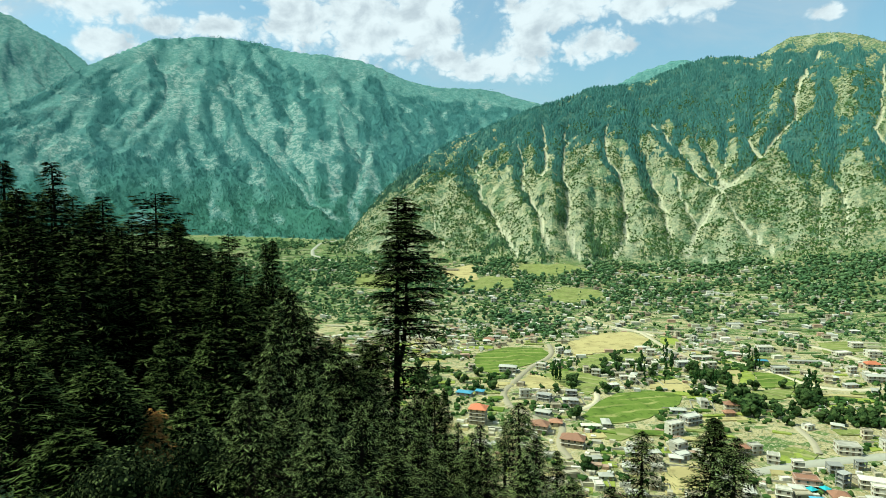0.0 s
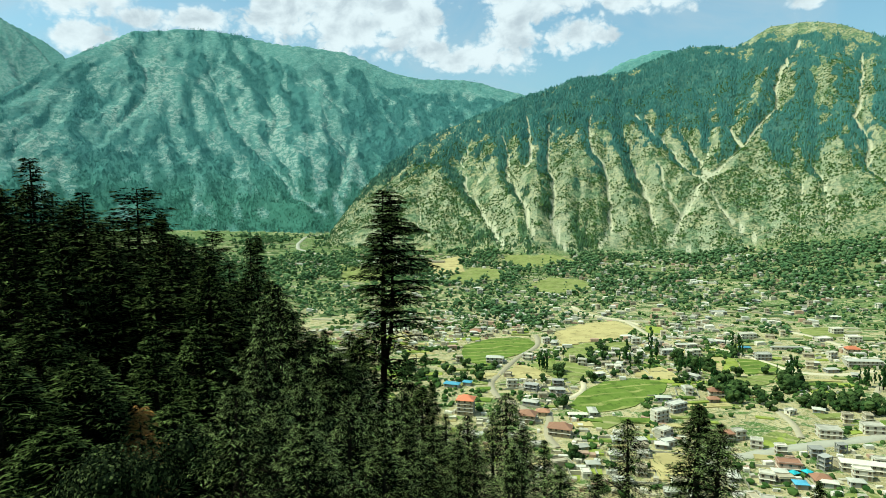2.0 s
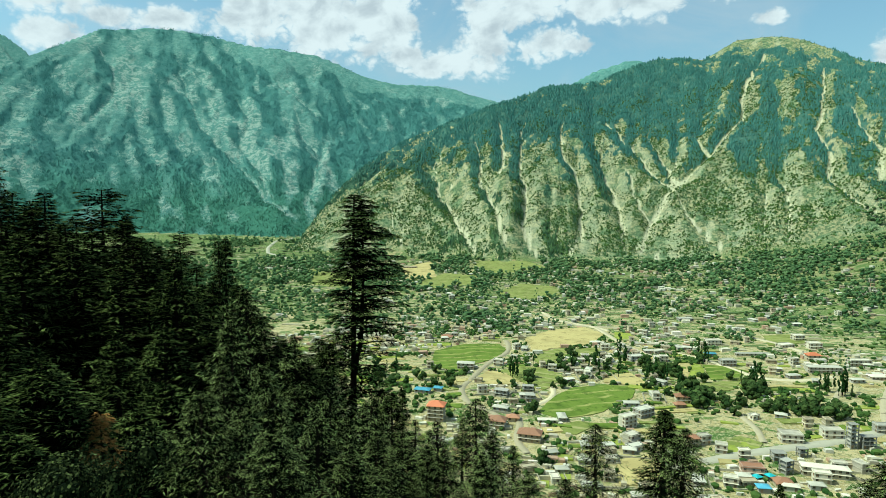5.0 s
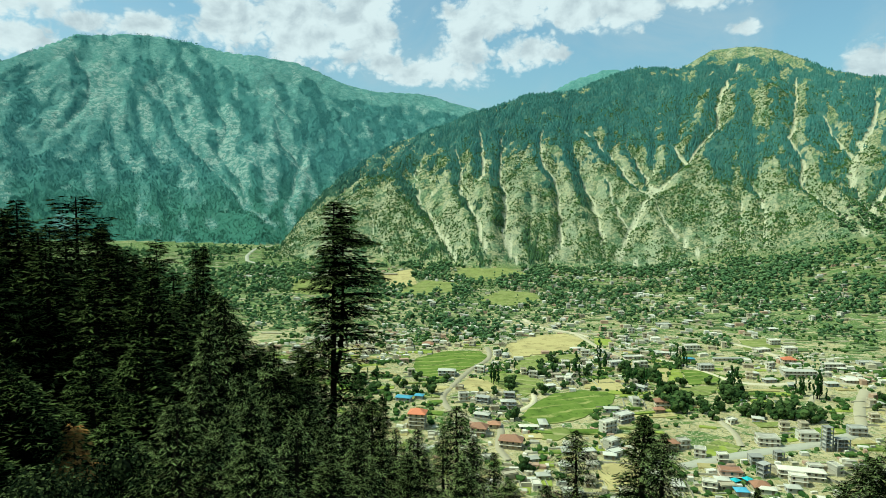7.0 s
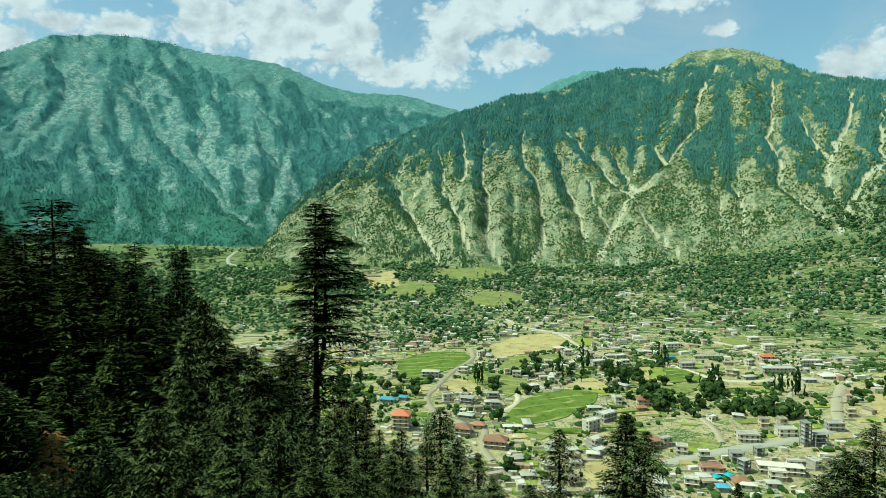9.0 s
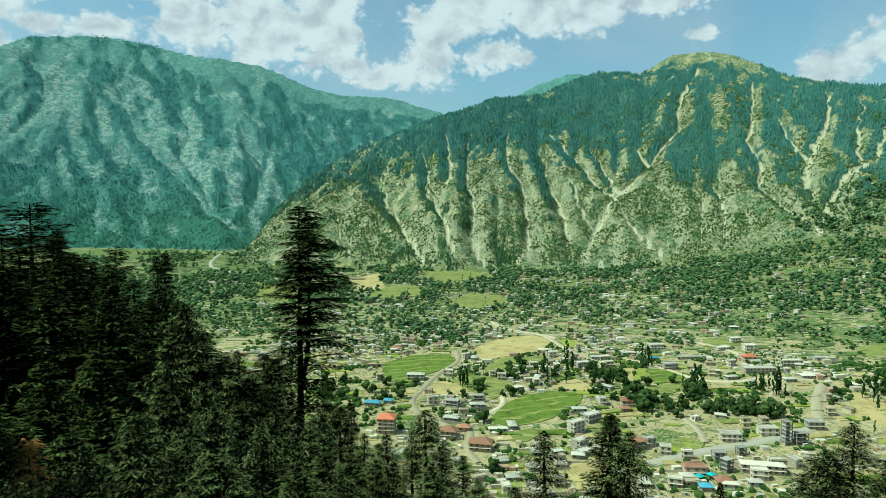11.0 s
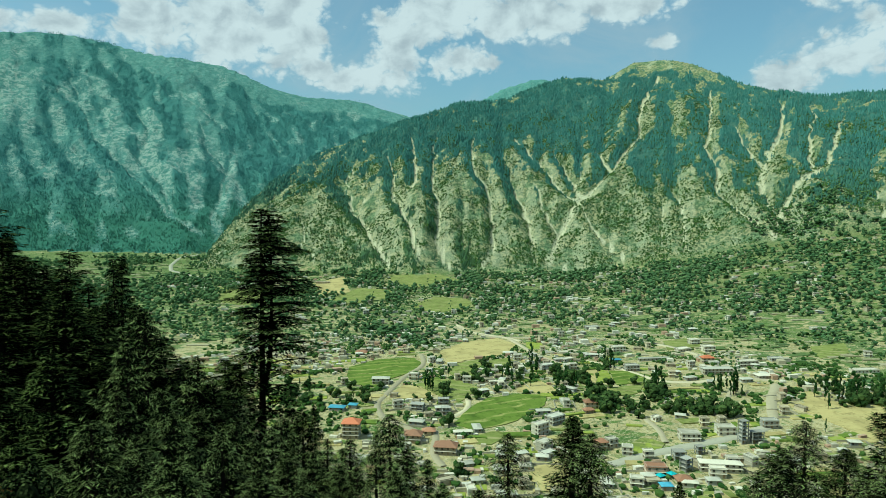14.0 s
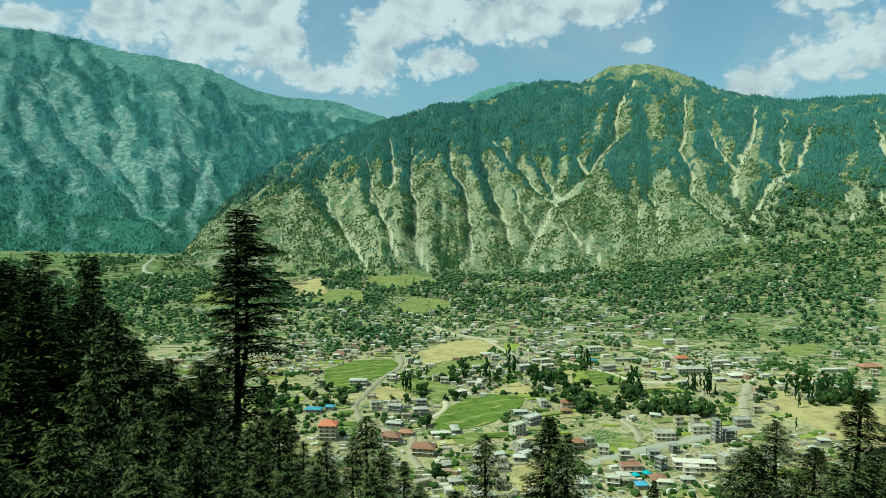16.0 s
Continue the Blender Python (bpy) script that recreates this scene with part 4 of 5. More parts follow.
# The valley floor: fields, lanes, houses, trees
GX, GY, GSTEP = np.arange(-900, 1400, 6.0), np.arange(150, 2250, 6.0), 6.0
GRID = land(*np.meshgrid(GX, GY))[0].tolist()


def floor_z(x, y):
    """Height of the ground, read between the knots of a fine grid."""
    u, v = min(max((x - GX[0]) / GSTEP, 0), len(GX) - 1.001), min(max((y - GY[0]) / GSTEP, 0), len(GY) - 1.001)
    i, j = int(u), int(v)
    u, v = u - i, v - j
    a, b = GRID[j], GRID[j + 1]
    return (a[i] * (1 - u) + a[i + 1] * u) * (1 - v) + (b[i] * (1 - u) + b[i + 1] * u) * v


def clump(x, y, size, seed):
    return float(grain(x / size, y / size, seed) * 0.65 + grain(x * 2.1 / size, y * 2.1 / size, seed + 1) * 0.35)


def plot_material(name, shade, bright, rows, row_colour, turn=0.3):
    """A crop in rows or stubble, with worn patches."""
    m, n, s = surface(name, 0.9, 0.1)
    p = n.place
    c = n.mix(n.noise(p, 0.25, 5, 0.65), shade, bright)
    c = n.mix(n.step(n.noise(p, 0.035, 4), 0.45, 0.62, 0.0, 0.5), c, tuple(0.7 * v for v in shade))
    w = n.add("ShaderNodeTexWave", bands_direction="X")
    turned = n.add("ShaderNodeVectorRotate", rotation_type="Z_AXIS")
    n.put(turned.inputs["Vector"], p)
    turned.inputs["Angle"].default_value = turn + 1.2
    n.put(w.inputs["Vector"], turned.outputs[0])
    w.inputs["Scale"].default_value, w.inputs["Distortion"].default_value, w.inputs["Detail"].default_value = 0.026, 22.0, 4.0
    w.inputs["Detail Scale"].default_value = 0.25
    c = n.mix(n.math("MULTIPLY", n.step(w.outputs["Fac"], 0.80, 0.96, 0.0, rows), n.step(n.noise(p, 0.05, 3), 0.35, 0.6)), c, row_colour)
    c = n.mix(n.step(n.noise(p, 0.10, 6, 0.72), 0.53, 0.60, 0.0, 0.6), c, tuple(0.55 * v for v in shade))
    c = n.mix(n.step(n.noise(p, 0.06, 5, 0.7), 0.60, 0.68, 0.0, 0.55), c, row_colour)
    n.put(s.inputs["Base Color"], c)
    relief(n, s, n.noise(p, 0.6, 5), 0.5, 0.4)
    return m


PLOTS = {
    "crop": (plot_material("green_crop", (0.082, 0.138, 0.020), (0.170, 0.220, 0.042), 0.9, (0.30, 0.30, 0.10)), "lush green crop field with terraced rows"),
    "grass": (plot_material("meadow", (0.150, 0.185, 0.045), (0.250, 0.270, 0.085), 0.7, (0.36, 0.32, 0.16), 0.9), "light green meadow with low earth banks"),
    "lime": (plot_material("ripening_grain", (0.20, 0.25, 0.040), (0.31, 0.34, 0.070), 0.3, (0.33, 0.30, 0.15), 0.1), "yellow-green field of ripening grain"),
    "dry": (plot_material("dry_stubble", (0.37, 0.305, 0.130), (0.49, 0.410, 0.185), 0.3, (0.33, 0.31, 0.14), 0.5), "dry tan stubble field"),
}
BOUNDS = []
TAKEN = []      # plots of fields and houses, where nothing else is put


def inside(x, y, ring):
    hit = False
    for (x0, y0), (x1, y1) in zip(ring, ring[1:] + ring[:1]):
        if (y0 > y) != (y1 > y) and x < (x1 - x0) * (y - y0) / (y1 - y0) + x0:
            hit = not hit
    return hit


def free(x, y):
    while len(BOUNDS) < len(TAKEN):
        ring = TAKEN[len(BOUNDS)]
        xs, ys = [p[0] for p in ring], [p[1] for p in ring]
        BOUNDS.append((min(xs), max(xs), min(ys), max(ys)))
    return not any(b[0] < x < b[1] and b[2] < y < b[3] and inside(x, y, ring) for ring, b in zip(TAKEN, BOUNDS))


def field(kind, ring):
    """A plot laid on the ground, a little proud of it, with a bank round its edge."""
    mat, label = PLOTS[kind]
    TAKEN.append(ring)
    full = []
    for (x0, y0), (x1, y1) in zip(ring, ring[1:] + ring[:1]):
        k = max(1, int(math.hypot(x1 - x0, y1 - y0) / 6))
        for i in range(k):
            q = i / k
            full.append((x0 + (x1 - x0) * q + random.uniform(-.8, .8), y0 + (y1 - y0) * q + random.uniform(-1, 1)))
    bm = bmesh.new()
    loops = []
    cx, cy = sum(p[0] for p in full) / len(full), sum(p[1] for p in full) / len(full)
    for shrink, lift in ((1.0, -0.6), (0.995, 0.55), (0.93, 0.5), (0.75, 0.55), (0.5, 0.6), (0.25, 0.6)):
        loops.append([bm.verts.new((cx + (x - cx) * shrink, cy + (y - cy) * shrink, floor_z(cx + (x - cx) * shrink, cy + (y - cy) * shrink) + lift)) for x, y in full])
    for a, b in zip(loops, loops[1:]):
        for i in range(len(a)):
            bm.faces.new((a[i], a[(i + 1) % len(a)], b[(i + 1) % len(a)], b[i]))
    mid = bm.verts.new((cx, cy, floor_z(cx, cy) + 0.6))
    for i in range(len(full)):
        bm.faces.new((loops[-1][i], loops[-1][(i + 1) % len(full)], mid))
    bmesh.ops.recalc_face_normals(bm, faces=bm.faces[:])
    me = bpy.data.meshes.new("field")
    bm.to_mesh(me)
    bm.free()
    me.materials.append(mat)
    return tagged(new("field", me), label, "field", "fields in the valley")


M_DUST = plain("dusty_lane", (0.52, 0.46, 0.31), 0.95, 0.1, 0.2, 3.0, 0.2)
M_PAVED = plain("worn_road", (0.42, 0.40, 0.31), 0.9, 0.2, 0.2, 2.0, 0.2)
M_SHINGLE = plain("river_shingle", (0.44, 0.43, 0.33), 0.95, 0.1, 0.35, 4.0, 0.3)


def lane(width, kind, line):
    """A road along a line in plan, on a low bed with sloped shoulders."""
    width *= 1.4
    mat = {"dust": M_DUST, "paved": M_PAVED, "river": M_SHINGLE}[kind]
    pts = []
    for (x0, y0), (x1, y1) in zip(line, line[1:]):
        k = max(2, int(math.hypot(x1 - x0, y1 - y0) / 5))
        pts += [(x0 + (x1 - x0) * i / k, y0 + (y1 - y0) * i / k) for i in range(k)]
    pts.append(line[-1])
    for _ in range(6):
        pts = [pts[0]] + [((a[0] + 2 * b[0] + c[0]) / 4, (a[1] + 2 * b[1] + c[1]) / 4) for a, b, c in zip(pts, pts[1:], pts[2:])] + [pts[-1]]
    v, f = [], []
    for i, (x, y) in enumerate(pts):
        a, b = pts[max(0, i - 1)], pts[min(len(pts) - 1, i + 1)]
        d = Vector((b[0] - a[0], b[1] - a[1])).normalized()
        w = width * random.uniform(0.9, 1.15) / 2
        z = floor_z(x, y)
        for s, lift in ((-w - 1.2, -0.8), (-w, 0.75), (0, 0.85), (w, 0.75), (w + 1.2, -0.8)):
            v.append((x - d.y * s, y + d.x * s, z + lift))
        if i:
            o = 5 * i
            f += [(o - 5 + k, o - 4 + k, o + 1 + k, o + k) for k in range(4)]
    for a, b in zip(pts[::3], pts[3::3]):
        TAKEN.append(ring_of((a[0] + b[0]) / 2, (a[1] + b[1]) / 2, math.dist(a, b), width, math.degrees(math.atan2(b[1] - a[1], b[0] - a[0])), 4.0))
    name = "river_bed" if kind == "river" else "road"
    label = {"dust": "pale dusty unpaved lane between the fields", "paved": "worn pale valley road", "river": "pale shingle bed of a mountain stream"}[kind]
    tagged(new(name, mesh_of(name, v, np.array(f)[:, ::-1], mat, True)), label, "road", kind="structure")


M_WALL = {k: plain(f"{k}_plaster", c, 0.9, 0.2, 0.22, 1.5, 0.5) for k, c in
          {"white": (0.62, 0.58, 0.47), "grey": (0.42, 0.41, 0.37), "tan": (0.50, 0.43, 0.30), "pink": (0.60, 0.42, 0.33)}.items()}
M_CONCRETE = plain("raw_concrete", (0.36, 0.35, 0.31), 0.9, 0.2, 0.25, 1.0, 0.35)
M_ROOF_GREY = plain("zinc_roof_sheet", (0.52, 0.50, 0.41), 0.5, 0.5, 0.15, 2.0, 0.3)
M_ROOF_WHITE = plain("pale_roof_screed", (0.60, 0.56, 0.45), 0.85, 0.2, 0.25, 2.0, 0.5)
M_ROOF_EARTH = plain("earth_roof", (0.42, 0.37, 0.26), 0.95, 0.1, 0.25, 2.0, 0.3)
M_ROOF_RUST = plain("rust_red_roof_sheet", (0.38, 0.19, 0.11), 0.6, 0.4, 0.25, 1.5, 0.3)
M_ROOF_ORANGE = plain("orange_red_roof_sheet", (0.50, 0.16, 0.075), 0.55, 0.4, 0.12, 2.0, 0.12)
M_ROOF_BLUE = plain("blue_roof_sheet", (0.10, 0.33, 0.46), 0.5, 0.4, 0.12, 2.0, 0.15)
M_GLASS = plain("dark_window_glass", (0.03, 0.04, 0.045), 0.12, 0.6, 0.2, 0.8, 0.0)
M_FRAME = plain("painted_window_frame", (0.34, 0.25, 0.16), 0.7, 0.3)
M_CANOPY = plain("turquoise_canopy_cloth", (0.05, 0.36, 0.40), 0.7, 0.2, 0.1, 1.0, 0.1)


def boxes(name, mat, *blocks):
    """Bevelled blocks (x0, y0, z0, x1, y1, z1) joined into one mesh."""
    bm = bmesh.new()
    for x0, y0, z0, x1, y1, z1 in blocks:
        bmesh.ops.create_cube(bm, size=1, matrix=Matrix.Translation(((x0 + x1) / 2, (y0 + y1) / 2, (z0 + z1) / 2)) @ Matrix.Diagonal((x1 - x0, y1 - y0, z1 - z0, 1)))
    me = bpy.data.meshes.new(name)
    bm.to_mesh(me)
    bm.free()
    me.materials.append(mat)
    return me


WINDOW_FRAME = boxes("window_frame", M_FRAME, (-.75, -.14, -.75, -.62, .05, .75), (.62, -.14, -.75, .75, .05, .75), (-.62, -.14, .62, .62, .05, .75), (-.70, -.2, -.78, .70, .05, -.62), (-.05, -.12, -.62, .05, .03, .62))
PANE = boxes("pane", M_GLASS, (-.62, -.03, -.62, .62, .02, .62))
DOOR = boxes("door", M_FRAME, (-.55, -.12, 0, .55, .04, 2.1), (-.70, -.16, 0, -.55, .04, 2.25), (.55, -.16, 0, .70, .04, 2.25), (-.70, -.16, 2.1, .70, .04, 2.25))


def hip(name, mat, w, d, z, high, over):
    """A hipped sheet roof with an overhang and a thin edge."""
    bm = bmesh.new()
    a, b, r = w / 2 + over, d / 2 + over, max(0.2, w / 2 - d / 2)
    low = [bm.verts.new(p) for p in ((-a, -b, z - .15), (a, -b, z - .15), (a, b, z - .15), (-a, b, z - .15))]
    edge = [bm.verts.new(p) for p in ((-a, -b, z + .1), (a, -b, z + .1), (a, b, z + .1), (-a, b, z + .1))]
    top = [bm.verts.new((-r, 0, z + high)), bm.verts.new((r, 0, z + high))]
    bm.faces.new(low[::-1])
    for i in range(4):
        bm.faces.new((low[i], low[(i + 1) % 4], edge[(i + 1) % 4], edge[i]))
    bm.faces.new((edge[0], edge[1], top[1], top[0]))
    bm.faces.new((edge[1], edge[2], top[1]))
    bm.faces.new((edge[2], edge[3], top[0], top[1]))
    bm.faces.new((edge[3], edge[0], top[0]))
    me = bpy.data.meshes.new(name)
    bm.to_mesh(me)
    bm.free()
    me.materials.append(mat)
    return me


FLOOR_H = 2.75
HOUSES = {
    "hotel_red": ("tan", "hip", M_ROOF_ORANGE, "tan hotel with balconies and an orange-red hipped roof"),
    "rust": ("tan", "hip", M_ROOF_RUST, "tan house with a rust-brown hipped roof"),
    "blue_shed": ("grey", "gable", M_ROOF_BLUE, "low shed with a bright blue sheet roof"),
    "long_grey": ("white", "gable", M_ROOF_GREY, "long pale building with a grey sheet roof"),
    "long_white": ("white", "gable", M_ROOF_WHITE, "long white building with a white roof"),
    "flat_white": ("white", "flat", M_ROOF_WHITE, "white flat-roofed building with a parapet"),
    "flat_grey": ("grey", "flat", M_ROOF_GREY, "plain grey flat-roofed concrete building"),
    "frame": ("grey", "open", M_CONCRETE, "unfinished raw concrete building with open storeys"),
    "tower": ("grey", "open", M_CONCRETE, "tall unfinished concrete block with open storeys"),
    "terrace_red": ("pink", "flat", M_ROOF_RUST, "red-roofed hotel with turquoise canopies on its terrace"),
    "dry_yard": ("tan", "flat", M_ROOF_EARTH, "walled tan yard at the foot of the mountain"),
    "village": ("tan", "flat", M_ROOF_EARTH, "small flat-roofed village house of stone and earth"),
    "village_white": ("white", "flat", M_ROOF_WHITE, "small white flat-roofed village house"),
    "village_grey": ("grey", "gable", M_ROOF_GREY, "small village house with a grey sheet roof"),
}


def build_house(kind, w, d, storeys, windows=True):
    wall, roof, roof_mat, label = HOUSES[kind]
    thing = tagged(new("house" if kind.startswith("village") else "building"), label, "house" if kind.startswith("village") else "building", "buildings in the valley")
    high = FLOOR_H * storeys
    if roof == "open":
        slabs = [(-w / 2, -d / 2, FLOOR_H * k - .25, w / 2, d / 2, FLOOR_H * k) for k in range(1, storeys + 1)]
        cols = [(x - .25, y - .25, -2, x + .25, y + .25, high) for x in np.linspace(-w / 2 + .4, w / 2 - .4, max(2, int(w / 4) + 1)) for y in (-d / 2 + .4, d / 2 - .4)]
        for slab in slabs:
            part("floor_slab", boxes("floor_slab", M_CONCRETE, slab), None, thing)
        for col in cols:
            part("column", boxes("column", M_CONCRETE, col), None, thing)
        part("wall", boxes("wall", M_WALL["grey"], (-w / 2 + 1.2, -d / 2 + 1.6, -2, w / 2 - 1.2, d / 2 - .6, high - .3)), None, thing)
    else:
        body = [(-w / 2, -d / 2, -3, w / 2, d / 2, high)]
        part("wall", boxes("wall", M_WALL[wall], *body), None, thing)
        if storeys > 1:
            part("storey_band", boxes("storey_band", M_WALL["white"], *[(-w / 2 - .35, -d / 2 - .9, FLOOR_H * k - .18, w / 2 + .35, d / 2 + .3, FLOOR_H * k) for k in range(1, storeys)]), None, thing)
        if roof == "hip":
            part("roof", hip("roof", roof_mat, w, d, high, 0.28 * d + .6, 1.0), None, thing)
        elif roof == "gable":
            part("roof", hip("roof", roof_mat, w, d, high, 0.16 * d + .4, 0.7), None, thing)
        else:
            t = .35
            part("roof", boxes("roof", roof_mat, (-w / 2 - .4, -d / 2 - .4, high, w / 2 + .4, d / 2 + .4, high + .25)), None, thing)
            part("parapet", boxes("parapet", M_WALL[wall], (-w / 2, -d / 2, high + .25, w / 2, -d / 2 + t, high + .8), (-w / 2, d / 2 - t, high + .25, w / 2, d / 2, high + .8),
                                  (-w / 2, -d / 2 + t, high + .25, -w / 2 + t, d / 2 - t, high + .8), (w / 2 - t, -d / 2 + t, high + .25, w / 2, d / 2 - t, high + .8)), None, thing)
    if windows:
        back = 1.6 if roof == "open" else 0
        for k in range(storeys):
            places = [(x, -d / 2 + back, 0) for x in np.linspace(-w / 2 + 1.6 + back * .5, w / 2 - 1.6 - back * .5, max(1, min(8, int(w / 3.4))))]
            if roof != "open":
                places += [(-w / 2, y, -90) for y in np.linspace(-d / 2 + 1.6, d / 2 - 1.6, max(1, min(4, int(d / 4))))]
            for i, (x, y, turn) in enumerate(places):
                if k == 0 and i == len(places) // 3 and turn == 0:
                    o = part("door", DOOR, None, thing)
                    o.matrix_basis = pose(x, y, 0, 0, 0, turn)
                    continue
                o = part("window", WINDOW_FRAME, None, thing)
                o.matrix_basis = pose(x, y, FLOOR_H * k + 1.65, 0, 0, turn)
                part("pane", PANE, None, o)
    return thing


def ring_of(x, y, w, d, turn, grow=1.5):
    c, s = math.cos(radians(turn)), math.sin(radians(turn))
    a, b = w / 2 + grow, d / 2 + grow
    return [(x + c * p - s * q, y + s * p + c * q) for p, q in ((-a, -b), (a, -b), (a, b), (-a, b))]


def seat(x, y, w, d, turn):
    return min(floor_z(p, q) for p, q in ring_of(x, y, w, d, turn, 0)) + 0.4


def house(kind, x, y, w, d, storeys, turn):
    w, d = max(w, 4.0), max(d, 4.0)
    y += d / 2
    thing = build_house(kind, w, d, storeys)
    thing.matrix_basis = pose(x, y, seat(x, y, w, d, turn), 0, 0, turn)
    TAKEN.append(ring_of(x, y, w, d, turn))
    if kind == "terrace_red":
        for px, py in ((-w * .1, -d / 2 - 4), (w * .55, -d / 2 - 3)):
            canopy((x + px, y + py))


M_STONE = plain("dry_stone_wall", (0.42, 0.39, 0.29), 0.95, 0.1, 0.35, 0.8, 0.3, bump=0.5)


def yard(x, y, w, d, turn):
    """A low stone wall round a yard, uneven along its top."""
    ring = ring_of(x, y, w, d, turn, 0)
    v, f = [], []
    for (x0, y0), (x1, y1) in zip(ring[:3], ring[1:4]):
        k = max(2, int(math.hypot(x1 - x0, y1 - y0) / 3))
        nx, ny = -(y1 - y0), x1 - x0
        s = 0.3 / math.hypot(nx, ny)
        for i in range(k + 1):
            px, py = x0 + (x1 - x0) * i / k, y0 + (y1 - y0) * i / k
            z, h = floor_z(px, py), random.uniform(1.1, 1.7)
            b = len(v)
            v += [(px + nx * s, py + ny * s, z - 1), (px + nx * s * .8, py + ny * s * .8, z + h), (px - nx * s * .8, py - ny * s * .8, z + h), (px - nx * s, py - ny * s, z - 1)]
            if i:
                f += [(b - 4 + q, b - 3 + q, b + 1 + q, b + q) for q in range(3)]
    tagged(new("stone_wall", mesh_of("stone_wall", v, f, M_STONE)), "low dry-stone wall round a dusty yard", "wall", "yard walls")


def canopy(at):
    """A turquoise cloth canopy on a pole."""
    thing = tagged(new("canopy"), "turquoise cloth canopy on a hotel terrace", "canopy")
    part("pole", boxes("pole", M_CONCRETE, (-.1, -.1, -1, .1, .1, 3.4)), None, thing)
    part("cloth", hip("cloth", M_CANOPY, 4.2, 4.0, 3.0, 1.3, 0.4), None, thing)
    thing.matrix_basis = pose(at[0], at[1], floor_z(*at), 0, 0, 20)


def crown_mesh(name, rng, height, wide, mat, blobs, leaves, size, cuts, core=0.86):
    """Uneven leafy masses with a fringe of small leaf clumps all round them."""
    low, top = height * .26, height - wide * .22
    c = np.column_stack([rng.normal(0, wide * .2, blobs), rng.normal(0, wide * .2, blobs), np.linspace(low, max(top, low + .1), blobs)])
    rad = wide * rng.uniform(0.24, 0.36, blobs)
    stretch = max(1.0, 0.3 * height / wide)
    bm = bmesh.new()
    for p, r in zip(c, rad):
        got = bmesh.ops.create_icosphere(bm, subdivisions=cuts, radius=1.0)["verts"]
        for q in got:
            n = q.co.normalized()
            k = r * core * (0.72 + 0.5 * rng.random())
            q.co = Vector((p[0] + n.x * k, p[1] + n.y * k, p[2] + n.z * k * stretch))
    bm.verts.ensure_lookup_table()
    v = [tuple(q.co) for q in bm.verts]
    tri = [tuple(x.index for x in f.verts) for f in bm.faces]
    bm.free()
    which = rng.integers(0, blobs, leaves)
    way = rng.normal(0, 1, (leaves, 3))
    way /= np.linalg.norm(way, axis=1)[:, None]
    p = c[which] + way * np.array([1, 1, stretch]) * (rad[which] * rng.uniform(0.75, 1.15, leaves))[:, None]
    u = np.cross(way, rng.normal(0, 1, (leaves, 3)))
    u /= np.linalg.norm(u, axis=1)[:, None] + 1e-6
    w = np.cross(way, u) + 0.4 * way * rng.normal(0, 1, leaves)[:, None]
    s = (size * rng.uniform(0.6, 1.4, leaves))[:, None]
    corners = np.stack([p - u * s, p - w * s * .8, p + u * s, p + w * s * .8], 1).reshape(-1, 3)
    quad = np.arange(leaves * 4).reshape(-1, 4) + len(v)
    tri += [tuple(q[:3]) for q in quad] + [(q[0], q[2], q[3]) for q in quad]
    return mesh_of(name, np.concatenate([np.array(v), corners]), np.array(tri), mat), c


def broadleaf(name, label, seed, height, wide, mat, blobs, leaves, size):
    """A tapered trunk with limbs and a crown of uneven leafy masses."""
    rng = np.random.default_rng(seed)
    thing = tagged(new(name), label, "tree", "trees in the valley")
    crown, c = crown_mesh("crown", rng, height, wide, mat, blobs, leaves, size, 2)
    stems = [[((0, 0, -1), wide * .045 + .1), ((0.05, 0, height * .25), wide * .035 + .06), ((0, .1, height * .7), .05)]]
    limbs = [(np.array([[0, 0, height * .2], c[i] * (.3, .3, .45), c[i] * (.7, .7, .8), c[i]]), 0.09) for i in range(min(blobs, 4))]
    tv, tf = bough_mesh(stems, limbs)
    part("trunk", mesh_of("trunk", tv, tf, M_BARK), None, thing)
    part("crown", crown, None, thing)
    FAR_CROWN[name] = FAR_CROWN.get(name, []) + [crown_mesh("far_crown", rng, height, wide, mat, 3 if height < 14 else 4, 8, size * 1.8, 1)[0]]
    return thing


FAR_CROWN = {}
WALNUTS = [broadleaf("walnut_tree", "rounded dark green broadleaf tree in the valley", 30 + i, 8.5 + i, 8.0 + i * .6, M_LEAF, 6, 150, 0.5) for i in range(4)]
POPLARS = [broadleaf("poplar_tree", "slender upright dark green poplar in the valley", 40 + i, 15 + 2 * i, 2.9 + .3 * i, M_POPLAR, 7, 130, 0.36) for i in range(3)]
PLANTED = []
GROVE = {"walnut": WALNUTS, "poplar": POPLARS}


def grove(kind, x, y, count, wide, deep):
    """Trees standing together; the first of each kind is placed itself, the others are copies."""
    for _ in range(count):
        px, py = x + random.gauss(0, wide * .6), y + random.gauss(0, deep * .6)
        PLANTED.append((kind, px, py, random.uniform(0.65, 1.25)))


field("crop", [(105, 459), (124, 490), (148, 513), (176, 518), (201, 511), (189, 484), (169, 468), (155, 454), (137, 446), (117, 441), (105, 454)])
field("grass", [(115, 429), (134, 437), (138, 427), (121, 411), (111, 416)])
field("crop", [(28, 583), (35, 644), (71, 673), (108, 669), (112, 647), (100, 618), (67, 586), (56, 562)])
field("grass", [(92, 565), (115, 581), (133, 574), (142, 555), (148, 544), (133, 521), (121, 506), (113, 517), (105, 531), (95, 545)])
field("grass", [(132, 603), (146, 633), (177, 650), (170, 617), (153, 601), (153, 572), (135, 583)])
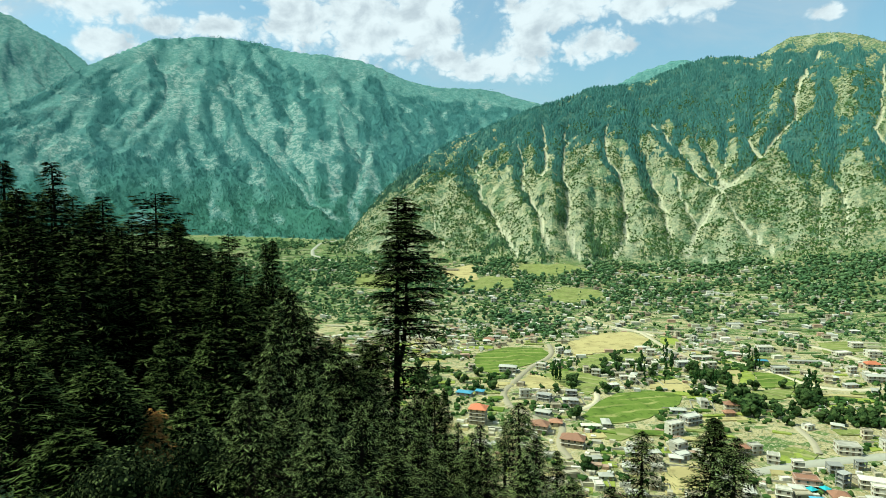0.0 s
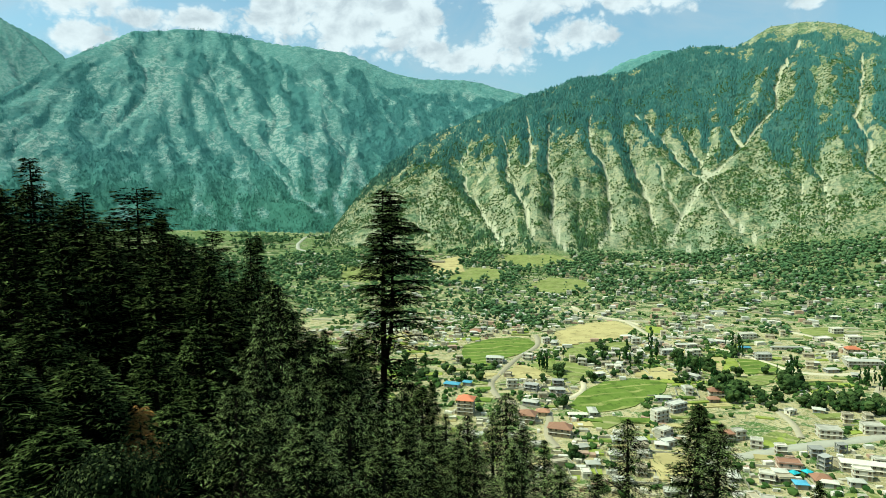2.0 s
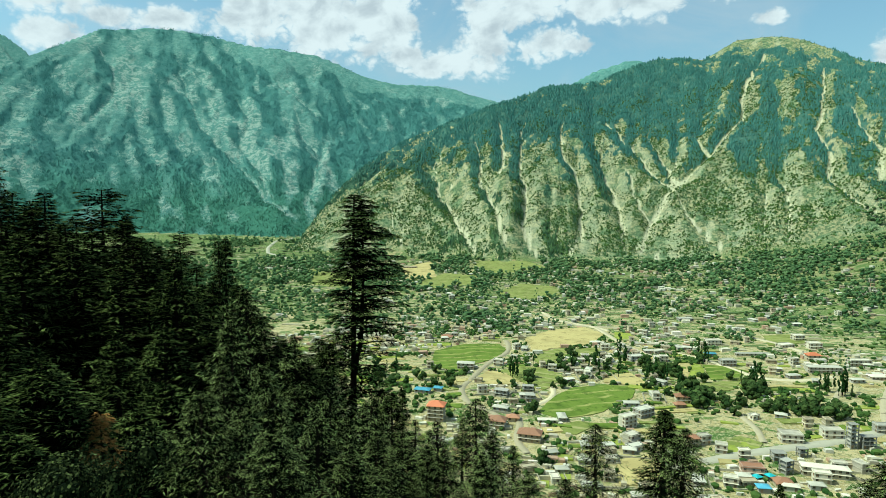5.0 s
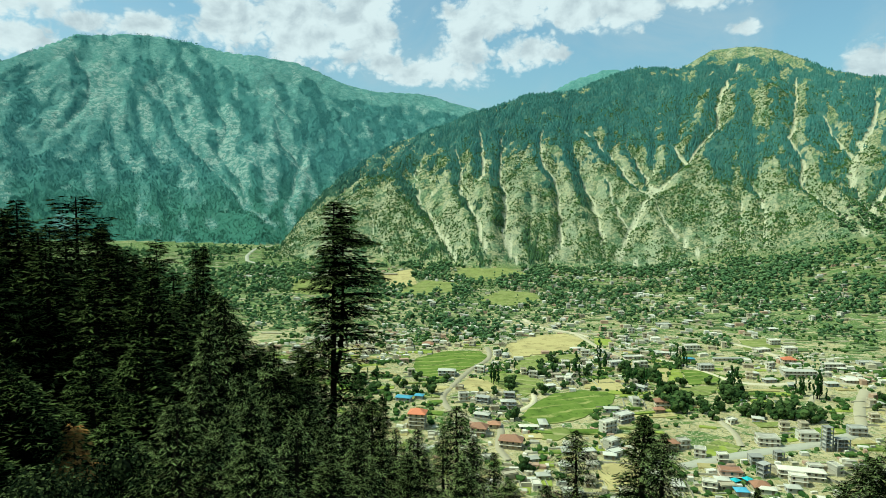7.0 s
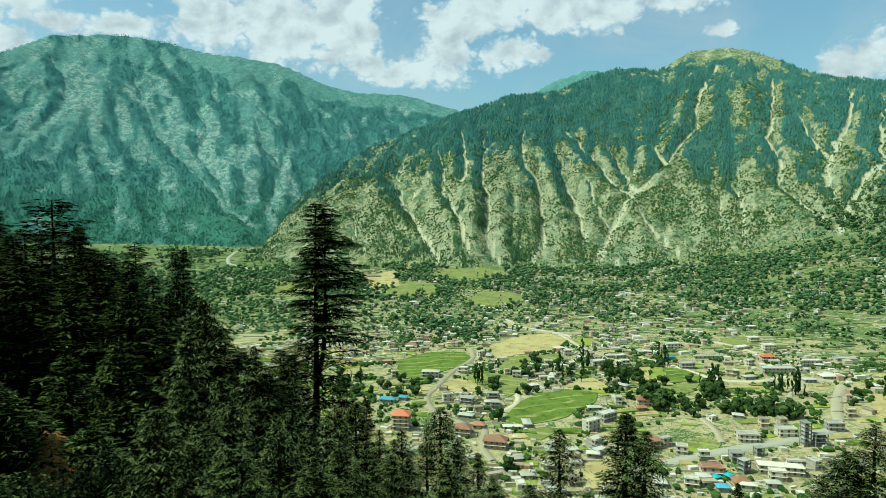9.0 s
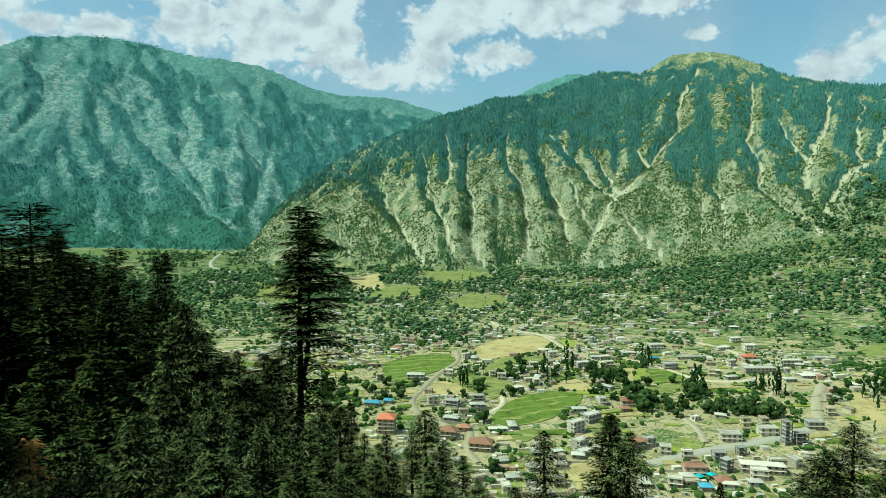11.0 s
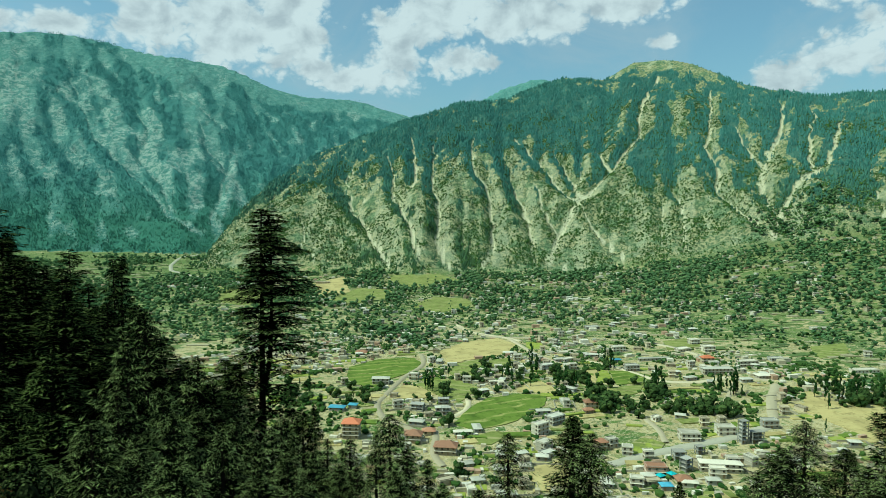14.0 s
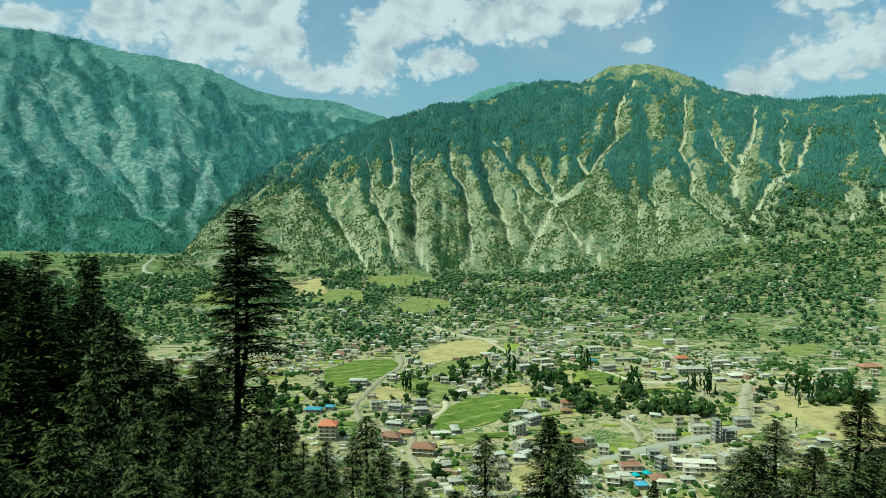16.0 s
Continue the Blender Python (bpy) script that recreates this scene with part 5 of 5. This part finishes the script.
field("dry", [(140, 691), (184, 735), (226, 743), (238, 705), (213, 665), (174, 650), (140, 640)])
field("lime", [(253, 716), (271, 708), (264, 681), (242, 683)])
field("dry", [(182, 537), (211, 555), (215, 519), (212, 510), (177, 524)])
field("dry", [(67, 544), (83, 566), (99, 552), (105, 531), (88, 519), (69, 527)])
field("grass", [(173, 617), (182, 640), (208, 648), (214, 618), (193, 601)])
field("lime", [(262, 540), (286, 583), (292, 578), (278, 535)])
field("crop", [(293, 578), (314, 571), (326, 553), (304, 532), (277, 528)])
field("dry", [(271, 584), (283, 583), (259, 536), (243, 521)])
field("grass", [(237, 508), (269, 521), (303, 525), (282, 499), (252, 495), (228, 489)])
field("lime", [(211, 389), (239, 399), (236, 383), (218, 375), (207, 378)])
field("dry", [(436, 477), (436, 441), (491, 416), (412, 347), (394, 362), (393, 392), (393, 432)])
field("dry", [(491, 416), (524, 388), (453, 326), (412, 347)])
field("grass", [(212, 391), (234, 403), (243, 390), (231, 377), (215, 376)])
field("dry", [(135, 370), (162, 378), (161, 348), (143, 333), (126, 339)])
field("grass", [(26, 1099), (86, 1249), (149, 1196), (126, 1094), (53, 1038)])
field("grass", [(174, 1445), (293, 1438), (317, 1311), (203, 1224), (162, 1300)])
field("grass", [(157, 1002), (214, 1100), (268, 1065), (256, 978), (180, 927)])
field("grass", [(569, 621), (620, 623), (592, 586), (543, 575)])
field("grass", [(421, 689), (474, 696), (448, 647), (399, 641)])
field("dry", [(-5, 1341), (70, 1446), (68, 1193), (6, 1138)])
field("grass", [(-200, 1314), (-97, 1216), (-75, 1048), (-150, 1098)])
lane(3.1, "dust", [(53, 480), (49, 513), (62, 540), (87, 598), (111, 635), (117, 656), (118, 682)])
lane(3.7, "dust", [(196, 839), (198, 790), (224, 758), (238, 743), (249, 722)])
lane(5, "paved", [(187, 364), (216, 373), (248, 381), (302, 392), (344, 407)])
lane(5, "dust", [(356, 420), (373, 444), (395, 470), (424, 499)])
lane(3.7, "dust", [(387, 707), (406, 673), (415, 641), (420, 611)])
lane(3.1, "dust", [(53, 480), (69, 458), (78, 437), (89, 455), (85, 428), (77, 403), (81, 383)])
lane(2.5, "dust", [(99, 468), (114, 476), (125, 490), (130, 515)])
lane(2.5, "dust", [(257, 454), (255, 437), (254, 416), (244, 391)])
lane(2.5, "dust", [(311, 424), (321, 438), (393, 516), (406, 528), (430, 510)])
lane(6, "river", [(-368, 2135), (-384, 2050), (-390, 1963), (-366, 1743), (-338, 1614), (-262, 1500), (-181, 1416), (-107, 1354)])
lane(2.5, "dust", [(185, 832), (219, 750), (267, 738)])
lane(3.1, "dust", [(238, 743), (244, 672), (249, 641), (257, 609)])
lane(3.1, "dust", [(288, 619), (307, 596), (322, 531), (354, 520), (394, 530)])
house("hotel_red", 26, 442, 11.7, 9.4, 4, -15)
house("blue_shed", 18, 503, 12.4, 6.8, 1, -20)
house("blue_shed", 31, 507, 6.6, 5.3, 1, -20)
house("long_grey", 61, 571, 15.6, 7.0, 2, -12)
house("flat_white", 94, 583, 9.3, 5.6, 2, -20)
house("flat_white", 114, 610, 6.2, 5.0, 1, -20)
house("frame", 82, 490, 11.6, 6.9, 2, -25)
house("frame", 106, 500, 9.6, 5.8, 2, -10)
house("frame", 103, 477, 7.8, 5.5, 2, -10)
house("rust", 69, 425, 10.8, 8.7, 2, -20)
house("rust", 82, 438, 7.9, 5.5, 1, -10)
house("rust", 87, 400, 14.6, 8.8, 2, -20)
house("long_white", 106, 432, 13.1, 3.9, 1, -5)
house("flat_white", 162, 421, 11.3, 6.8, 3, 25)
house("flat_grey", 182, 441, 13.9, 8.4, 2, 25)
house("rust", 217, 458, 7.3, 4.4, 1, 0)
house("flat_white", 155, 394, 9.4, 7.5, 2, 30)
house("flat_grey", 153, 382, 10.4, 7.3, 1, 20)
house("flat_grey", 233, 590, 13.5, 8.1, 2, 10)
house("flat_white", 268, 620, 12.4, 7.5, 1, 10)
house("flat_grey", 206, 614, 9.2, 5.5, 1, 0)
house("terrace_red", 209, 342, 12.6, 7.5, 2, -15)
house("frame", 237, 361, 8.3, 6.6, 2, -10)
house("frame", 231, 344, 6.8, 5.4, 3, 20)
house("flat_white", 217, 366, 6.3, 4.4, 2, -10)
house("long_white", 252, 339, 25.1, 6.3, 2, -20)
house("flat_white", 264, 389, 13.7, 9.6, 2, -15)
house("flat_white", 297, 395, 12.9, 7.8, 2, -10)
house("tower", 298, 378, 5.6, 5.6, 6, 0)
house("frame", 308, 377, 9.2, 5.5, 3, -5)
house("flat_grey", 339, 401, 11.4, 6.8, 2, -10)
house("hotel_red", 409, 579, 12.0, 7.2, 2, -8)
house("long_grey", 393, 540, 29.4, 7.3, 2, -8)
house("blue_shed", 318, 608, 10.7, 5.3, 1, -10)
house("long_white", 431, 517, 21.0, 8.4, 1, -5)
house("flat_white", 441, 623, 12.9, 10.3, 2, -5)
house("long_grey", 361, 605, 34.9, 4.2, 1, -5)
house("flat_white", 414, 631, 16.0, 9.6, 1, 10)
house("flat_grey", 317, 571, 13.9, 8.3, 2, 0)
house("rust", 224, 467, 11.2, 6.7, 2, -10)
house("flat_white", 207, 375, 7.0, 5.6, 2, -25)
house("frame", 256, 367, 5.9, 4.7, 2, 0)
house("flat_white", 203, 390, 7.1, 5.7, 2, 10)
house("rust", 193, 387, 7.7, 6.1, 2, 0)
house("flat_white", 447, 660, 11.2, 9.0, 2, 0)
house("flat_white", 63, 416, 3.1, 3.1, 1, 0)
house("flat_white", 542, 515, 26.4, 7.9, 1, -8)
house("rust", 590, 516, 22.1, 8.8, 1, -8)
house("flat_white", 643, 680, 26.1, 7.8, 1, -5)
house("rust", 52, 692, 11.8, 7.1, 1, -10)
house("rust", 219, 327, 8.8, 7.1, 1, -10)
house("blue_shed", 204, 323, 6.3, 5.1, 1, -10)
house("flat_white", 245, 332, 9.2, 5.5, 2, -20)
house("long_white", 220, 324, 8.8, 3.5, 1, -20)
house("flat_grey", 367, 769, 17.9, 10.7, 1, 0)
house("flat_white", 343, 650, 15.6, 9.3, 2, 0)
house("flat_white", 441, 558, 20.1, 8.0, 2, -6)
house("flat_grey", 487, 571, 15.9, 7.9, 1, -6)
house("dry_yard", 20, 1339, 27.8, 13.9, 1, -6)
grove("walnut", 241, 474, 22, 16, 16)
grove("walnut", 301, 449, 10, 23, 12)
grove("walnut", 326, 443, 9, 18, 13)
grove("poplar", 361, 485, 14, 13, 10)
grove("poplar", 305, 503, 10, 8, 15)
grove("poplar", 219, 599, 5, 5, 22)
grove("poplar", 226, 534, 5, 8, 19)
grove("poplar", 231, 511, 5, 7, 17)
grove("walnut", 239, 559, 10, 11, 16)
grove("poplar", 178, 540, 1, 1, 2)
grove("poplar", 194, 539, 1, 1, 2)
grove("walnut", 99, 788, 24, 33, 34)
grove("walnut", 120, 742, 12, 10, 25)
grove("poplar", 102, 545, 5, 5, 7)
grove("walnut", 114, 536, 5, 4, 7)
grove("poplar", 174, 569, 5, 22, 6)
grove("walnut", 99, 454, 3, 2, 2)
grove("walnut", 106, 789, 30, 29, 31)
grove("walnut", 142, 768, 10, 18, 20)
grove("walnut", 292, 493, 9, 22, 11)
grove("poplar", 460, 454, 34, 42, 23)
grove("walnut", 470, 434, 20, 36, 9)
grove("walnut", 617, 647, 14, 25, 22)
grove("walnut", 516, 1253, 26, 74, 69)
grove("walnut", 642, 1120, 40, 82, 72)
grove("walnut", 794, 1098, 40, 86, 98)
grove("walnut", 364, 1171, 20, 45, 48)
grove("poplar", 171, 1027, 8, 29, 18)
grove("walnut", 83, 818, 16, 30, 22)
grove("walnut", -94, 977, 24, 45, 62)
grove("walnut", -198, 1233, 16, 46, 67)
grove("poplar", 301, 595, 6, 2, 10)
grove("walnut", 305, 437, 7, 15, 8)
grove("walnut", 386, 682, 8, 15, 13)
grove("poplar", 412, 542, 4, 4, 8)
grove("walnut", 51, 841, 16, 31, 23)
grove("walnut", 89, 370, 3, 2, 3)


def foot_at(a):
    return float(np.interp(a, NEAR_WALL.foot[0], NEAR_WALL.foot[1]))


def scattered():
    """Village houses, plots and trees spread over the far valley, thicker towards the right-hand fan."""
    rng = random.Random(8)
    protos = []
    for kind, w, d, st in (("village", 6.5, 4.6, 1), ("village", 9, 5, 1), ("village", 6, 5, 2), ("village_white", 7, 5, 1), ("village_white", 7.5, 5, 2), ("village_grey", 7.5, 4.8, 1), ("village_grey", 11, 5.4, 1)):
        protos.append([build_house(kind, w, d, st), w, d, False])
    put = 0
    for _ in range(6000):
        if put >= 330:
            break
        r, a = (math.sqrt(rng.uniform(345 ** 2, 720 ** 2)), rng.uniform(2, 49)) if put < 140 else (math.sqrt(rng.uniform(650 ** 2, 1300 ** 2)), rng.uniform(-9, 49))
        x, y = r * math.sin(radians(a)), r * math.cos(radians(a))
        town = clump(x, y, 100, 301) + (0.10 if a > 10 and r < 1150 else 0) - (0.08 if a < 6 and r > 700 else 0)
        if town < 0.47 + 0.1 * rng.random() or not free(x, y):
            continue
        proto = rng.choice(protos)
        turn = rng.choice((0, 0, 90)) + rng.gauss(-8, 14)
        m = pose(x, y, seat(x, y, proto[1], proto[2], turn), 0, 0, turn)
        if proto[3]:
            copy_thing(proto[0], m)
        else:
            proto[0].matrix_basis, proto[3] = m, True
        TAKEN.append(ring_of(x, y, proto[1], proto[2], turn))
        if r < 620 and rng.random() < 0.6:
            yard(x + rng.uniform(-2, 2), y + rng.uniform(-3, 3), proto[1] + rng.uniform(6, 16), proto[2] + rng.uniform(6, 14), turn)
        put += 1
    spots = []
    for _ in range(15000):
        r, a = math.sqrt(rng.uniform(520 ** 2, 2150 ** 2)), rng.uniform(-24, 49)
        x, y = r * math.sin(radians(a)), r * math.cos(radians(a))
        if r > (foot_at(a) - 15 if a > -9 else 2050) + (160 if a > 38 else 0):
            continue
        thick = clump(x, y, 90, 311) + 0.17 * ramp(r, 700, 1000) + (0.08 if a < 6 and 700 < r < 1350 else 0) - 0.16 * float(ramp(r, 1350, 1500)) * (a < -8) + (0.08 if a > 30 and r > 900 else 0)
        if thick > 0.50 + 0.16 * rng.random() and free(x, y):
            spots.append(("poplar" if rng.random() < 0.10 else "walnut", x, y, rng.uniform(0.5, 1.1) * (0.85 + 0.6 * float(ramp(r, 800, 1200)))))
    return spots


def plant(spots):
    """The nearest trees stand as things; the rest are one far wood."""
    spots.sort(key=lambda s: math.hypot(s[1], s[2]))
    first = {}
    far_v, far_f, count = [], [], 0
    for i, (kind, x, y, s) in enumerate(spots):
        ob = random.choice(GROVE[kind])
        spin, z = random.uniform(0, 360), floor_z(x, y)
        wide = s * random.uniform(0.85, 1.2)
        m = pose(x, y, z, 0, 0, spin) @ Matrix.Diagonal((wide, wide, s, 1))
        if ob.name not in first:
            first[ob.name] = (ob, m)
        elif i < 340:
            copy_thing(ob, m)
        else:
            me = random.choice(FAR_CROWN["walnut_tree" if kind == "walnut" else "poplar_tree"])
            v = np.zeros(len(me.vertices) * 3, np.float32)
            me.vertices.foreach_get("co", v)
            v = v.reshape(-1, 3)
            f = np.zeros(len(me.loops), np.int32)
            me.loops.foreach_get("vertex_index", f)
            c, q = math.cos(radians(spin)), math.sin(radians(spin))
            wide *= 1.2
            far_v.append(np.column_stack([x + wide * (c * v[:, 0] - q * v[:, 1]), y + wide * (q * v[:, 0] + c * v[:, 1]), z + 0.88 * s * v[:, 2] - 0.6]))
            far_f.append(f.reshape(-1, 3) + count)
            count += len(v)
    for me in sum(FAR_CROWN.values(), []):
        bpy.data.meshes.remove(me)
    for ob, m in first.values():
        ob.matrix_basis = m
    if far_v:
        tagged(new("valley_trees", mesh_of("valley_trees", np.concatenate(far_v), np.concatenate(far_f), M_HAZED_LEAF)), "scattered green broadleaf trees and orchards across the valley, paled by painted haze", "trees", kind="stuff")


plant(PLANTED + scattered())


def oak_bush(turn, away, high, wide):
    """A rounded evergreen oak bush on the hill below the lookout."""
    rng = np.random.default_rng(61)
    thing = tagged(new("oak_bush"), "rounded evergreen oak bush under the cedars", "bush")
    x, y = away * math.sin(radians(turn)), away * math.cos(radians(turn))
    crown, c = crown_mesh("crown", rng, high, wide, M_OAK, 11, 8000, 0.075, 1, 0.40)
    tv, tf = bough_mesh([[((0, 0, -0.6), .14), ((0, 0, high * .5), .09)]], [(np.array([[0, 0, .3], q * .4, q * .7, q]), .05) for q in c[:5]])
    part("trunk", mesh_of("trunk", tv, tf, M_BARK), None, thing)
    part("crown", crown, None, thing)
    thing.matrix_basis = pose(x, y, ground_z(x, y), 0, 0, 40)


def valley_bushes():
    """Bushes, hedges and garden trees between the houses, too many to count."""
    rng = np.random.default_rng(91)
    count = 26000
    a, r = rng.uniform(-12, 49, count), np.sqrt(rng.uniform(335 ** 2, 1450 ** 2, count))
    r = np.where(np.arange(count) % 2 == 0, np.sqrt(rng.uniform(335 ** 2, 760 ** 2, count)), r)
    x, y = r * np.sin(np.radians(a)), r * np.cos(np.radians(a))
    dots = fractal(x / 28, y / 18, 401, 3)
    keep = (rng.random(count) < ramp(dots, 0.46, 0.62) * (0.45 + 0.55 * ramp(r, 420, 620))) & (r < np.interp(a, NEAR_WALL.foot[0], NEAR_WALL.foot[1]) - 20)
    x, y = x[keep], y[keep]
    keep = np.array([free(p, q) for p, q in zip(x, y)])
    x, y = x[keep], y[keep]
    k = len(x)
    z = np.array([floor_z(p, q) for p, q in zip(x, y)])
    h = rng.uniform(1.0, 2.2, k) * rng.uniform(0.9, 2.1, k)
    bm = bmesh.new()
    bmesh.ops.create_icosphere(bm, subdivisions=1, radius=1.0)
    ball = np.array([tuple(v.co) for v in bm.verts])
    tri = np.array([[v.index for v in f.verts] for f in bm.faces])
    bm.free()
    wide = h * rng.uniform(0.45, 0.9, k)
    lump = rng.uniform(0.7, 1.25, (k, len(ball), 1))
    v = ball[None] * lump * np.stack([wide, wide, h * .55], 1)[:, None] + np.stack([x, y, z + h * .4], 1)[:, None]
    f = (np.arange(k)[:, None, None] * len(ball) + tri[None]).reshape(-1, 3)
    tagged(new("valley_bushes", mesh_of("valley_bushes", v.reshape(-1, 3), f, M_SCRUB)), "green bushes and hedges between fields and houses", "bushes", kind="stuff")


valley_bushes()
oak_bush(-26.6, 33, 4.0, 5.2)


def far_clutter():
    """Strips of terraced plots and small far houses: raised slabs with sharp edges, too many to count."""
    rng = np.random.default_rng(77)
    for name, label, category, tries, low, high, sizes, mat in (
            ("terraces", "small terraced plots with pale earth banks", "field", 3800, 350, 1900, ((9, 28), (4, 11), (0.5, 1.2)), M_TERRACE),
            ("sheds", "small pale sheds, walls and lean-tos between the houses", "sheds", 3200, 335, 800, ((1.5, 7), (1.2, 4.5), (0.9, 2.6)), M_FAR_HOUSE),
            ("far_houses", "far small flat-roofed houses across the valley", "houses", 1500, 620, 1560, ((5, 11), (4, 7), (2.6, 4.6)), M_FAR_HOUSE)):
        v, f, near = [], [], 0
        places = sorted((math.sqrt(rng.uniform(low ** 2, high ** 2)), rng.uniform(-24, 49)) for _ in range(tries))
        for r, a in places:
            x, y = r * math.sin(radians(a)), r * math.cos(radians(a))
            if name != "terraces" and clump(x, y, 110, 301) < 0.46 + (0.06 if a < 8 else 0):
                continue
            if not free(x, y) or r > (foot_at(a) - 25 if a > -10 else 2050):
                continue
            w, d, h = (rng.uniform(*s) for s in sizes)
            turn = rng.normal(-0.12, 0.16)
            c, s = math.cos(turn), math.sin(turn)
            z, block = floor_z(x, y), []
            for lift, k in ((-1.2, 1.03), (h, 1.0)):
                for p, q in ((-w, -d), (w, -d), (w, d), (-w, d)):
                    p, q = p * k / 2 * rng.uniform(.86, 1.0), q * k / 2 * rng.uniform(.8, 1.0)
                    block.append((x + c * p - s * q, y + s * p + c * q, z + lift))
            quads = ((0, 1, 5, 4), (1, 2, 6, 5), (2, 3, 7, 6), (3, 0, 4, 7), (4, 5, 6, 7))
            if name == "terraces" and near < 290:
                kind = int(rng.integers(0, len(M_PLOTS)))
                tagged(new("terrace_plot", mesh_of("terrace_plot", block, quads, M_PLOTS[kind])), PLOT_LABELS[kind], "field", "terraced plots")
                near += 1
                continue
            f += [tuple(len(v) + i for i in q) for q in quads]
            v += block
        tagged(new(name, mesh_of(name, v, f, mat)), label, category, kind="stuff")


def islands(name, *colours):
    """A material that gives each piece one of a few weathered colours."""
    m, n, s = surface(name, 0.9, 0.15)
    pick = n.add("ShaderNodeNewGeometry").outputs["Random Per Island"]
    r = n.add("ShaderNodeValToRGB")
    r.color_ramp.interpolation = "CONSTANT"
    while len(r.color_ramp.elements) < len(colours):
        r.color_ramp.elements.new(0.5)
    for i, c in enumerate(colours):
        r.color_ramp.elements[i].position = i / len(colours)
        r.color_ramp.elements[i].color = (*c, 1)
    n.put(r.inputs[0], pick)
    c = n.mix(n.step(n.noise(n.place, 0.5, 5, 0.65), 0.4, 0.65, 0.0, 0.35), r.outputs[0], (0.20, 0.19, 0.12))
    n.put(s.inputs["Base Color"], c)
    return m


M_TERRACE = islands("terraced_plots", (0.080, 0.135, 0.036), (0.29, 0.265, 0.155), (0.125, 0.170, 0.052), (0.055, 0.100, 0.030), (0.23, 0.225, 0.11), (0.10, 0.155, 0.045), (0.34, 0.31, 0.20))
M_FAR_HOUSE = islands("far_house_plaster", (0.62, 0.58, 0.46), (0.44, 0.39, 0.27), (0.52, 0.50, 0.42), (0.38, 0.35, 0.27), (0.66, 0.62, 0.52), (0.48, 0.44, 0.33), (0.40, 0.26, 0.18))
M_PLOTS = [PLOTS["crop"][0], PLOTS["grass"][0], PLOTS["dry"][0], PLOTS["lime"][0], PLOTS["dry"][0]]
PLOT_LABELS = ["small green terraced crop plot with an earth bank", "small grassy terraced plot with an earth bank", "small dry tan terraced plot with an earth bank",
               "small yellow-green terraced plot with an earth bank", "small dry tan terraced plot with an earth bank"]
far_clutter()
